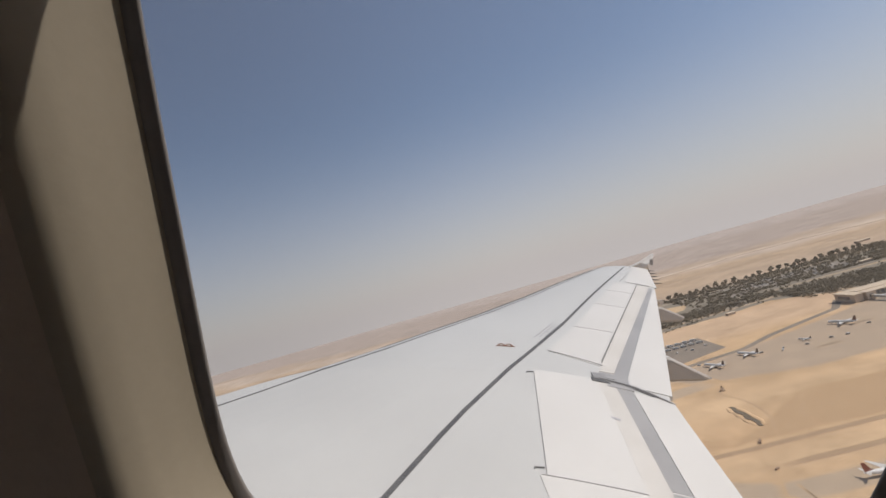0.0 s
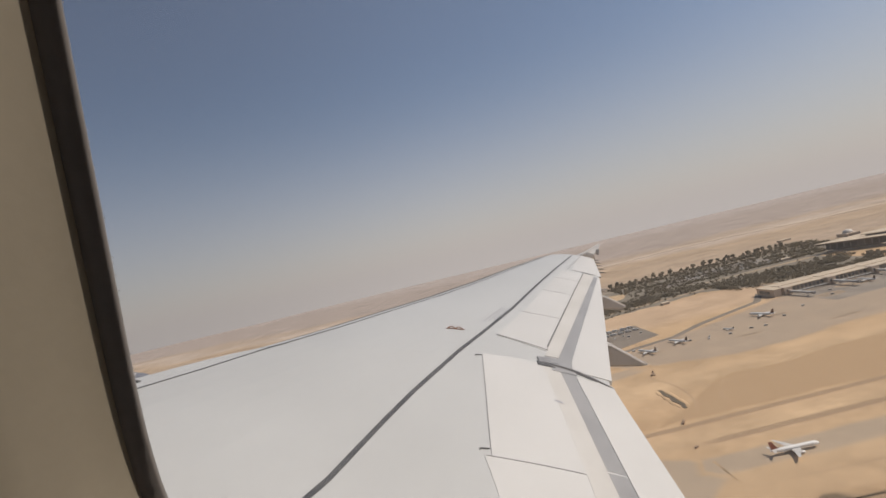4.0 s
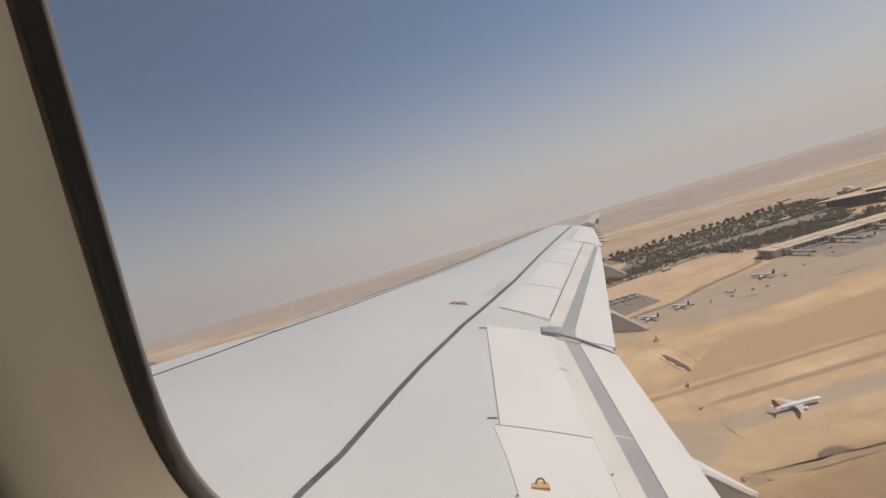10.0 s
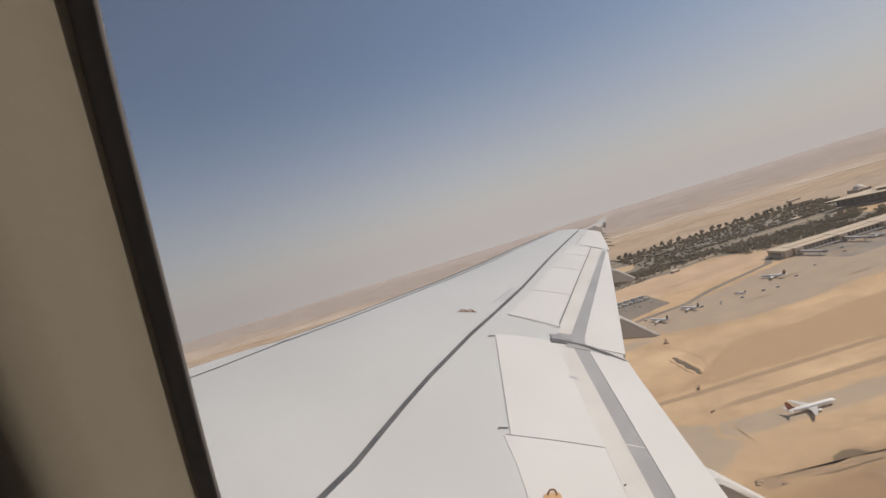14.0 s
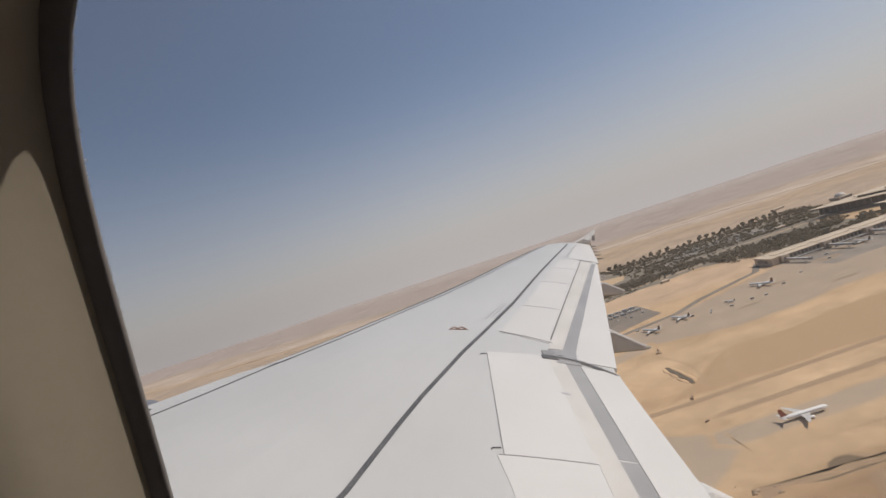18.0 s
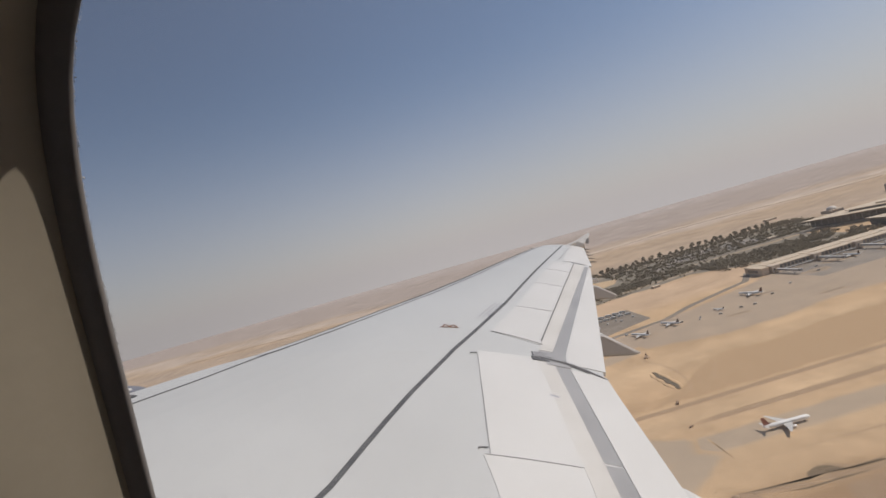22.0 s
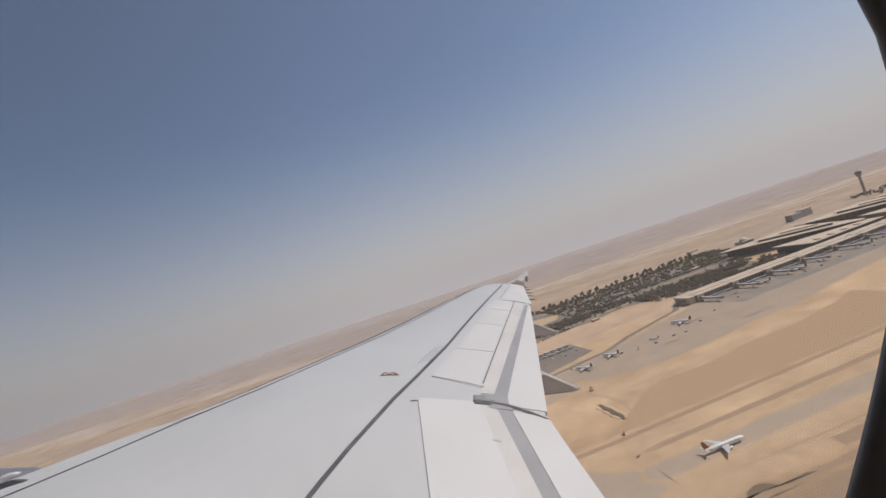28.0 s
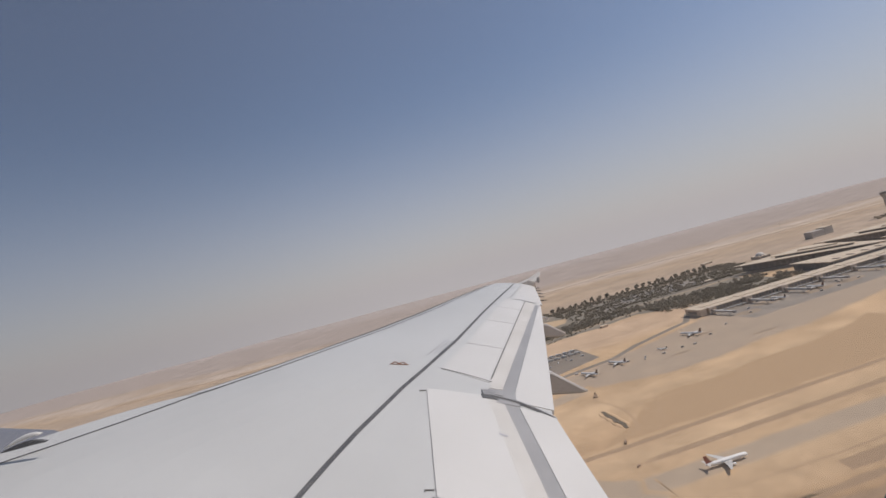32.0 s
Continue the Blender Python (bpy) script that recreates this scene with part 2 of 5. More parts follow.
def sand_material():
    """Desert soil: pale sand with long darker gravel fields that run beside the runway, broad mottling, and far ground
    toned like haze.
    """
    m = bpy.data.materials.new("desert_sand")
    m.use_nodes = True
    n, l = m.node_tree.nodes, m.node_tree.links
    b = n["Principled BSDF"]
    b.inputs["Roughness"].default_value = 0.95
    b.inputs["Specular IOR Level"].default_value = 0.1
    geo, sep = n.new("ShaderNodeNewGeometry"), n.new("ShaderNodeSeparateXYZ")
    l.new(geo.outputs["Position"], sep.inputs[0])

    def noise_of(scale, detail=5.0, rough=0.55):
        t = n.new("ShaderNodeTexNoise")
        t.inputs["Scale"].default_value, t.inputs["Detail"].default_value, t.inputs["Roughness"].default_value = scale, detail, rough
        l.new(geo.outputs["Position"], t.inputs["Vector"])
        return t.outputs["Fac"]

    def calc(op, a, bb, c=None):
        t = n.new("ShaderNodeMath")
        t.operation = op
        for k, v in enumerate((a, bb, c)):
            if v is None:
                continue
            if isinstance(v, (int, float)):
                t.inputs[k].default_value = v
            else:
                l.new(v, t.inputs[k])
        return t.outputs[0]

    edge = calc("MULTIPLY_ADD", noise_of(0.02), 6.0, sep.outputs[0])
    edge = calc("MULTIPLY_ADD", noise_of(0.4, 3.0), 1.6, edge)
    edge = calc("ADD", edge, -3.8)

    def banded(value, stops):
        ramp = n.new("ShaderNodeValToRGB")
        l.new(value, ramp.inputs[0])
        while len(ramp.color_ramp.elements) < len(stops):
            ramp.color_ramp.elements.new(0.5)
        for e, (p, c) in zip(ramp.color_ramp.elements, stops):
            e.position, e.color = p, (*c, 1)
        return ramp.outputs[0]

    pale, gold, brown, warm, rose = (0.625, 0.437, 0.262), (0.60, 0.412, 0.242), (0.425, 0.275, 0.156), (0.51, 0.342, 0.197), (0.585, 0.415, 0.27)
    near = banded(calc("DIVIDE", edge, 1000.0), ((0.0, pale), (0.048, pale), (0.056, warm), (0.075, brown), (0.165, brown), (0.190, brown), (0.268, brown), (0.276, warm), (0.288, warm), (0.2905, gold), (0.336, pale), (0.375, gold),
                  (0.395, pale), (0.425, gold), (0.44, warm), (0.50, gold), (0.53, pale), (0.58, gold), (0.78, gold), (0.83, rose), (0.95, rose), (1.0, gold)))
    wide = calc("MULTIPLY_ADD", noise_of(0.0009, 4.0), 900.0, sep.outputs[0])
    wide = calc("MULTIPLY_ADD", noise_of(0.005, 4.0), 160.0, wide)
    # the haze-toned band starts farther out ahead
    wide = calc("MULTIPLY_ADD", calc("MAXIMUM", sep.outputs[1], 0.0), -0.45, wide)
    # distance haze put into the soil colour: mauve-grey far out, paler at the horizon
    dust, far_gold, plain, hazed_mauve = (0.56, 0.45, 0.355), (0.495, 0.365, 0.245), (0.47, 0.36, 0.265), (0.435, 0.358, 0.303)
    hazed_pale = (0.485, 0.41, 0.355)
    far = banded(calc("DIVIDE", calc("ADD", wide, -530.0), 9000.0), ((0.0, far_gold), (0.13, far_gold), (0.16, plain), (0.205, far_gold), (0.225, dust), (0.245, plain), (0.268, hazed_mauve), (0.40, hazed_mauve), (0.47, hazed_pale), (1.0, hazed_pale)))
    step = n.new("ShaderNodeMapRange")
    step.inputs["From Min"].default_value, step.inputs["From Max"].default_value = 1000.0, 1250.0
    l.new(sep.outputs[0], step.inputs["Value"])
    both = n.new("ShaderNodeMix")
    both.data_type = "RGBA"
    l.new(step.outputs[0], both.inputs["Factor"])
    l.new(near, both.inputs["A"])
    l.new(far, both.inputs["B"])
    # broad and fine mottling
    mott = calc("ADD", calc("MULTIPLY", noise_of(0.006, 6.0), 0.75), calc("MULTIPLY", noise_of(0.09, 6.0, 0.65), 0.55))
    mott = calc("ADD", mott, calc("MULTIPLY", noise_of(0.7, 2.0), 0.06))
    mott = calc("ADD", mott, calc("MULTIPLY", calc("SUBTRACT", noise_of(0.021, 4.0, 0.6), 0.5), 0.75))
    # long wind streaks beside the runway
    squeeze, streak = n.new("ShaderNodeMapping"), n.new("ShaderNodeTexNoise")
    squeeze.inputs["Scale"].default_value = (0.035, 0.008, 0.01)
    streak.inputs["Scale"].default_value, streak.inputs["Detail"].default_value = 1.0, 6.0
    l.new(geo.outputs["Position"], squeeze.inputs["Vector"])
    l.new(squeeze.outputs[0], streak.inputs["Vector"])
    mott = calc("ADD", mott, calc("MULTIPLY", calc("SUBTRACT", streak.outputs["Fac"], 0.45), 0.45))
    hsv = n.new("ShaderNodeHueSaturation")
    l.new(both.outputs["Result"], hsv.inputs["Color"])
    l.new(calc("ADD", calc("MULTIPLY", calc("SUBTRACT", mott, 0.75), 0.8), 1.0), hsv.inputs["Value"])
    l.new(hsv.outputs[0], b.inputs["Base Color"])
    bp = n.new("ShaderNodeBump")
    bp.inputs["Strength"].default_value, bp.inputs["Distance"].default_value = 0.10, 0.2
    l.new(noise_of(0.05, 3.0, 0.5), bp.inputs["Height"])
    l.new(bp.outputs[0], b.inputs["Normal"])
    return m


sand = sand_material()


def verged(name, colour, other, scale=0.03, keep=1.0):
    """A paved or graded surface whose edges are lost under the sand that has blown over it."""
    m = sand.copy()
    m.name = name
    n, l = m.node_tree.nodes, m.node_tree.links
    skin = n["Principled BSDF"].inputs["Base Color"]
    soil = skin.links[0].from_socket
    a, tc, t, add, ramp = n.new("ShaderNodeAttribute"), n.new("ShaderNodeTexCoord"), n.new("ShaderNodeTexNoise"), n.new("ShaderNodeMath"), n.new("ShaderNodeMapRange")
    grain, tone, over = n.new("ShaderNodeTexNoise"), n.new("ShaderNodeMix"), n.new("ShaderNodeMix")
    tone.data_type = over.data_type = "RGBA"
    a.attribute_name = "verge"
    t.inputs["Scale"].default_value, t.inputs["Detail"].default_value, t.inputs["Roughness"].default_value = scale, 6.0, 0.6
    grain.inputs["Scale"].default_value, grain.inputs["Detail"].default_value = scale * 2.3, 8.0
    tone.inputs["A"].default_value, tone.inputs["B"].default_value = (*colour, 1), (*other, 1)
    add.operation = "MULTIPLY_ADD"
    add.inputs[1].default_value = 0.9
    ramp.interpolation_type = "SMOOTHSTEP"
    ramp.inputs["From Min"].default_value, ramp.inputs["From Max"].default_value, ramp.inputs["To Max"].default_value = 0.45, 1.4, keep
    for k in (t, grain):
        l.new(tc.outputs["Object"], k.inputs["Vector"])
    l.new(t.outputs["Fac"], add.inputs[0])
    l.new(a.outputs["Fac"], add.inputs[2])
    l.new(add.outputs[0], ramp.inputs["Value"])
    l.new(grain.outputs["Fac"], tone.inputs["Factor"])
    l.new(ramp.outputs[0], over.inputs["Factor"])
    l.new(soil, over.inputs["A"])
    l.new(tone.outputs["Result"], over.inputs["B"])
    l.new(over.outputs["Result"], skin)
    return m


taxi_soft = verged("dusty_taxiway_asphalt", (0.37, 0.305, 0.235), (0.48, 0.385, 0.285), 0.025, 0.74)
track_edged = verged("graded_brown_earth", (0.355, 0.24, 0.15), (0.43, 0.305, 0.195), 0.04, 0.9)
sand_edged = verged("pale_graded_sand", (0.60, 0.435, 0.27), (0.54, 0.39, 0.235))
dust_edged = verged("pale_road_dust", (0.64, 0.515, 0.395), (0.58, 0.46, 0.345), 0.01)
dark_edged = verged("dark_earth_edged", (0.13, 0.10, 0.066), (0.25, 0.18, 0.115), 0.12, 0.9)
apron_soft = verged("sandy_edged_apron", (0.335, 0.27, 0.208), (0.52, 0.40, 0.285), 0.014, 0.92)
stain_edged = verged("oil_stained_concrete", (0.20, 0.17, 0.14), (0.33, 0.27, 0.21), 0.06, 0.8)
faint_track = verged("faint_dirt_track", (0.36, 0.25, 0.16), (0.44, 0.31, 0.20), 0.05, 0.55)
field_edged = verged("gravel_field_edged", (0.46, 0.308, 0.178), (0.51, 0.35, 0.205), 0.02)


# ---- mesh helpers ----
def finish(bm, name, mat, smooth=False):
    me = bpy.data.meshes.new(name)
    bmesh.ops.recalc_face_normals(bm, faces=bm.faces)
    if smooth:
        for f in bm.faces:
            f.smooth = True
    bm.to_mesh(me)
    bm.free()
    me.materials.append(mat)
    return me


def part(name, bm, mat, parent, label="", smooth=False):
    ob = new(name, finish(bm, name, mat, smooth))
    ob.parent = parent
    return tagged(ob, label)


def thing(name, m, label, category, group="", kind=""):
    ob = new(name)
    ob.matrix_world = m
    return tagged(ob, label, category, group, kind)


def structure(name, bm, mat, label, m=None, category="", smooth=False):
    ob = new(name, finish(bm, name, mat, smooth))
    if m:
        ob.matrix_world = m
    return tagged(ob, label, category, "", "structure")


def box(bm, x0, x1, y0, y1, z0, z1, bevel=0.0):
    vs = [bm.verts.new((x, y, z)) for x in (x0, x1) for y in (y0, y1) for z in (z0, z1)]
    fs = [bm.faces.new([vs[i] for i in f]) for f in ((0, 1, 3, 2), (4, 6, 7, 5), (0, 4, 5, 1), (2, 3, 7, 6), (0, 2, 6, 4), (1, 5, 7, 3))]
    if bevel:
        es = list({e for f in fs for e in f.edges})
        bmesh.ops.bevel(bm, geom=es, offset=bevel, segments=1, affect="EDGES")
    return bm


def boxes(*args, bevel=0.0):
    bm = bmesh.new()
    for a in args:
        box(bm, *a, bevel=bevel)
    return bm


def loft(bm, rings, closed=True, caps=True):
    """Skin through rings of points, each with the same count."""
    rows = [[bm.verts.new(p) for p in r] for r in rings]
    n = len(rows[0])
    for a, b in zip(rows, rows[1:]):
        for i in range(n if closed else n - 1):
            j = (i + 1) % n
            bm.faces.new((a[i], a[j], b[j], b[i]))
    if caps and closed:
        bm.faces.new(rows[0][::-1])
        bm.faces.new(rows[-1])
    return bm


def circle(c, r, n, axis="z", squash=1.0):
    pts = []
    for i in range(n):
        a = 2 * math.pi * i / n
        u, v = r * math.cos(a), r * squash * math.sin(a)
        pts.append({"z": (c[0] + u, c[1] + v, c[2]), "y": (c[0] + u, c[1], c[2] + v), "x": (c[0], c[1] + u, c[2] + v)}[axis])
    return pts


def lathe(profile, n=16, axis="z", at=(0, 0, 0)):
    """profile: (radius, place along the axis)."""
    k = "xyz".index(axis)
    rings = []
    for r, h in profile:
        c = list(at)
        c[k] += h
        rings.append(circle(c, max(r, 0.001), n, axis))
    return loft(bmesh.new(), rings)


def slab(points, z0, z1):
    bm = bmesh.new()
    return loft(bm, [[(x, y, z0) for x, y in points], [(x, y, z1) for x, y in points]])


# ---- the aircraft: wing seen from the cabin ----
def upper(x, y):
    """Height of the wing's upper surface."""
    rise = float(np.interp(x, (0.5, 2.5, 4.5, 6.3, 7.2, 10.3, 13.4, 16.5, 17.5), (-0.76, -0.33, 0.107, 0.489, 0.618, 1.04, 1.45, 1.84, 1.96)))
    front = -3.72 - 0.52 * (x - 6.855)
    back = float(np.interp(x, (0, 6.35, 17.0), (-7.15, -7.15, -10.25)))
    chord = front - back
    return rise - 0.17 * chord * ((front - y) / chord - 0.4) ** 2


def line(*pts):
    xs, ys = [p[0] for p in pts], [p[1] for p in pts]
    return lambda x: float(np.interp(x, xs, ys))


front_joint = line((0.9, 1.5), (3.5, -0.55), (5.0, -1.93), (5.22, -2.17), (5.40, -2.40), (5.77, -2.81), (6.13, -3.15), (6.46, -3.44), (7.13, -3.92), (9.40, -5.29), (11.1, -6.168), (16.68, -8.732), (17.0, -8.88))
spar_joint = line((0.9, -3.35), (3.697, -4.425), (4.041, -4.595), (4.831, -4.885), (5.304, -5.07), (6.115, -5.425), (7.044, -5.822), (8.463, -6.4), (11.26, -7.43), (16.598, -9.466))
rear_edge = line((0.9, -7.28), (6.13, -7.24), (13.0, -9.28), (13.42, -9.42), (16.95, -10.28))
shroud_edge = line((0.9, -6.68), (6.3, -6.67), (6.51, -6.703), (12.861, -9.061), (13.2, -9.19))
flap_edge = line((0.9, -6.83), (6.35, -6.84), (6.587, -6.897), (13.013, -9.226), (13.2, -9.30))
spoiler_edge = line((0.9, -6.46), (6.35, -6.49), (6.919, -6.671), (12.284, -8.577), (13.2, -8.90))

plane = thing("airliner", AIR, "white and grey airliner with flaps set, airborne above the airfield", "airliner")


def plate(name, x0, x1, front, back, lift, thick, mat, label="", nx=12, ny=5, parent=plane, droop=0.0):
    """A panel on the wing between two lines that run outboard; front and back give y for x."""
    bm = bmesh.new()
    rows = []
    for i in range(nx + 1):
        x = x0 + (x1 - x0) * i / nx
        f, b = front(x), back(x)
        top = [(x, f + (b - f) * j / ny, upper(x, f + (b - f) * j / ny) + lift - droop * (j / ny) ** 2) for j in range(ny + 1)]
        rows.append(top + [(p[0], p[1], p[2] - thick) for p in reversed(top)])
    loft(bm, rows)
    return part(name, bm, mat, parent, label)


def ribbon(name, pts, width, lift, mat, label="", parent=plane, thick=0.004, steps=8):
    """A narrow raised strip along a polyline of (x, y) on the wing."""
    dense = []
    for a, b in zip(pts, pts[1:]):
        dense += [(a[0] + (b[0] - a[0]) * k / steps, a[1] + (b[1] - a[1]) * k / steps) for k in range(steps)]
    dense.append(pts[-1])
    rings = []
    for k, (x, y) in enumerate(dense):
        p, q = dense[max(k - 1, 0)], dense[min(k + 1, len(dense) - 1)]
        d = Vector((q[0] - p[0], q[1] - p[1])).normalized()
        o = Vector((-d.y, d.x)) * width / 2
        l, r = (x + o.x, y + o.y), (x - o.x, y - o.y)
        zl, zr = upper(*l) + lift, upper(*r) + lift
        rings.append([(*l, zl), (*r, zr), (*r, zr - thick), (*l, zl - thick)])
    return part(name, loft(bmesh.new(), rings), mat, parent, label)


def along(f, xs, off=0.0):
    return [(x, f(x) + off) for x in xs]


# wing box: one closed body with a rounded underside
rings = []
for i in range(49):
    x = 0.3 + 16.7 * i / 48
    f, b = front_joint(x), rear_edge(x) + 0.03
    top = [(x, f + (b - f) * j / 12, upper(x, f + (b - f) * j / 12) - 0.002) for j in range(13)]
    low = [(x, f + (b - f) * j / 12, upper(x, f + (b - f) * j / 12) - 0.03 - 0.42 * (f - b) * (j / 12 + 0.06) ** 0.5 * (1.06 - j / 12) * 0.3) for j in range(12, -1, -1)]
    rings.append(top + low)
part("wing_skin", loft(bmesh.new(), rings), skin_grey, plane, "pale grey painted upper wing skin")

# leading edge: slats that curve down in front of the joint
def slat(x0, x1, depths, nx=10):
    rings = []
    for i in range(nx + 1):
        x = x0 + (x1 - x0) * i / nx
        d = depths(x)
        y, z = front_joint(x), upper(x, front_joint(x))
        rings.append([(x, y + 0.006, z - 0.006), (x, y + d * 0.35, z - 0.006 - 0.05 * d), (x, y + d * 0.75, z - 0.016 - 0.10 * d), (x, y + d * 0.96, z - 0.05 - 0.12 * d),
                      (x, y + d, z - 0.17), (x, y + d * 0.8, z - 0.26), (x, y + 0.006, z - 0.22)])
    return part("slat", loft(bmesh.new(), rings), skin_grey, plane, "grey leading edge slat")


reach = line((0.9, 0.7), (5.0, 0.8), (5.6, 0.74), (6.0, 0.60), (6.2, 0.48), (6.33, 0.28), (6.45, 0.26), (9.0, 0.24), (13.0, 0.22), (17.0, 0.17))
slat(0.35, 5.0, reach)
slat(5.0, 6.36, reach)
slat(6.38, 9.6, reach)
slat(9.62, 12.2, reach)
slat(12.22, 14.6, reach)
slat(14.62, 16.7, reach)
ribbon("front_seam", along(front_joint, (1.2, 3.5, 5.0, 5.22, 5.4, 5.77, 6.13, 6.46, 7.13, 8.2, 9.4, 11.1, 14.0, 16.65)), 0.024, 0.003, seam_dark, "dark joint line behind the leading edge")
# the dark strip in front is drawn for the shaded slot under the slats
ribbon("slat_slot_shade", along(front_joint, (6.38, 6.46, 7.13, 8.2, 9.4, 11.1, 14.0, 16.6), 0.212), 0.016, -0.014, seam_dark, "dark strip for the shaded slot along the leading edge", thick=0.035)
ribbon("spar_seam", along(spar_joint, (1.0, 3.7, 4.04, 4.83, 5.3, 6.1, 7.04, 8.46, 11.26, 14.0, 16.55)), 0.045, 0.003, seam_dark, "dark sealant line along the rear spar")

# spoilers and fixed panels ahead of the flaps
inner_front = line((0.9, -5.80), (3.793, -5.79), (3.995, -5.778), (4.25, -5.735), (4.474, -5.686))
plate("fixed_panel", 0.35, 4.492, inner_front, spoiler_edge, 0.002, 0.012, panel_white, "white fixed panel at the wing root")
spoiler_front = line((4.5, -5.744), (6.3, -5.784))
plate("spoiler", 4.499, 6.33, spoiler_front, spoiler_edge, 0.004, 0.02, panel_white, "white inboard spoiler panel")
ribbon("spoiler_joint", [(4.496, -5.70), (4.496, -6.10), (4.496, -6.46)], 0.006, 0.0055, seam_soft, parent=plane)
ribbon("spoiler_joint", along(spoiler_front, (4.52, 5.4, 6.3), 0.003), 0.004, 0.003, seam_soft, parent=plane)
outer_front = lambda x: spar_joint(x) - 0.20
for a, b in ((7.05, 8.38), (8.40, 10.28), (10.30, 11.90), (11.92, 13.15)):
    slant = 0.28 if a < 7.2 else 0.08
    bm = bmesh.new()
    rows = []
    for i in range(9):
        rows_top = []
        for j in range(6):
            y_f = j / 5
            x = a + (b - a) * i / 8 - slant * y_f * (1 - i / 8)
            y = outer_front(x) + (spoiler_edge(x) + 0.012 - outer_front(x)) * y_f
            rows_top.append((x, y, upper(x, y) + 0.004))
        rows.append(rows_top + [(p[0], p[1], p[2] - 0.02) for p in reversed(rows_top)])
    part("spoiler", loft(bm, rows), panel_white, plane, "white outboard spoiler panel")
ribbon("spoiler_joint", along(spoiler_edge, (6.92, 9.0, 11.0, 12.3, 13.1), 0.004), 0.021, 0.007, seam_mid)
ribbon("spoiler_joint", [(7.06, -6.02), (6.93, -6.34), (6.80, -6.655)], 0.018, 0.007, seam_mid)
for x in (8.39, 10.28, 11.90):
    ribbon("spoiler_joint", [(x, outer_front(x)), (x - 0.04, spoiler_edge(x) + 0.05)], 0.008, 0.007, seam_soft)

# flap shroud, grey cove and flaps
plate("flap_shroud", 0.35, 6.30, lambda x: spoiler_edge(x) - 0.001, shroud_edge, 0.0032, 0.012, shroud_white, "worn white flap shroud")
plate("flap_shroud", 6.60, 13.18, lambda x: spoiler_edge(x) - 0.001, shroud_edge, 0.0032, 0.012, shroud_white, "worn white flap shroud", 24)
plate("flap_cove", 0.35, 4.58, shroud_edge, flap_edge, 0.0006, 0.01, cove_grey, "bare grey band between shroud and flap")
plate("flap_cove", 4.60, 6.22, shroud_edge, flap_edge, 0.0006, 0.01, cove_grey, "bare grey band between shroud and flap")
plate("flap_cove", 6.52, 13.10, shroud_edge, flap_edge, 0.0006, 0.01, cove_grey, "bare grey band between shroud and flap", 24)
ribbon("cove_joint", [(4.59, shroud_edge(4.59)), (4.61, flap_edge(4.61))], 0.018, -0.002, panel_white)
plate("inboard_flap", 0.35, 6.16, flap_edge, rear_edge, 0.006, 0.05, panel_white, "white inboard flap, lowered for take-off")
plate("outboard_flap", 6.30, 13.02, flap_edge, rear_edge, 0.006, 0.05, panel_white, "white outboard flap, lowered for take-off", 24)
plate("aileron", 13.36, 16.9, lambda x: spar_joint(x) - 0.22 - 0.2 * (17 - x) / 3.6, lambda x: rear_edge(x) - 0.03, 0.006, 0.03, panel_white, "white aileron near the wing tip")
ribbon("aileron_gap", [(13.30, -8.86), (13.30, -9.08), (13.34, -9.24)], 0.055, 0.010, seam_mid, "dark gap beside the aileron")
ribbon("aileron_joint", along(lambda x: spar_joint(x) - 0.30, (13.4, 15.0, 16.6)), 0.012, 0.012, seam_soft)

# seal between the two flaps
bm = bmesh.new()
spine = [(6.40, -6.47, 0.012), (6.37, -6.60, 0.018), (6.34, -6.75, 0.022), (6.29, -6.90, 0.024), (6.22, -7.06, 0.020), (6.15, -7.20, 0.014), (6.13, -7.26, 0.006)]
loft(bm, [[(x + dx, y, upper(x, y) + h * dz) for dx, dz in ((-0.035, 0), (-0.03, 0.8), (0, 1.0), (0.03, 0.8), (0.035, 0))] for x, y, h in spine])
part("flap_seal", bm, seal_grey, plane, "curved metal seal between the flaps")
ribbon("flap_gap", [(6.33, -6.47), (6.31, -6.62), (6.28, -6.80), (6.235, -6.94), (6.17, -7.08), (6.11, -7.22)], 0.013, 0.008, seam_mid, "dark slot beside the flap seal")
plate("seal_plate", 6.37, 6.57, lambda x: -6.56, lambda x: -6.90, 0.006, 0.01, cove_grey, "grey rub plate at the flap joint", 4, 4)
# raised dark plate painted in place of the slot's shade
plate("seal_slot_shade", 6.265, 6.36, lambda x: -6.425, lambda x: -6.53 - 1.0 * (6.36 - x), 0.012, 0.01, seam_dark, "dark plate for the shaded slot at the flap seal's front", 3, 3)
plate("seal_clamp", 6.35, 6.50, lambda x: -6.455, lambda x: -6.60, 0.014, 0.012, seal_grey, "grey clamp at the front of the flap seal", 4, 4)
plate("seal_clamp", 6.40, 6.48, lambda x: -6.60, lambda x: -6.70, 0.012, 0.01, cove_grey, "darker grey rub strip on the flap seal", 3, 3)
plate("seal_plate", 6.20, 6.30, lambda x: -6.58, lambda x: -6.86, 0.007, 0.01, cove_grey, "grey rub plate at the flap joint", 4, 4)


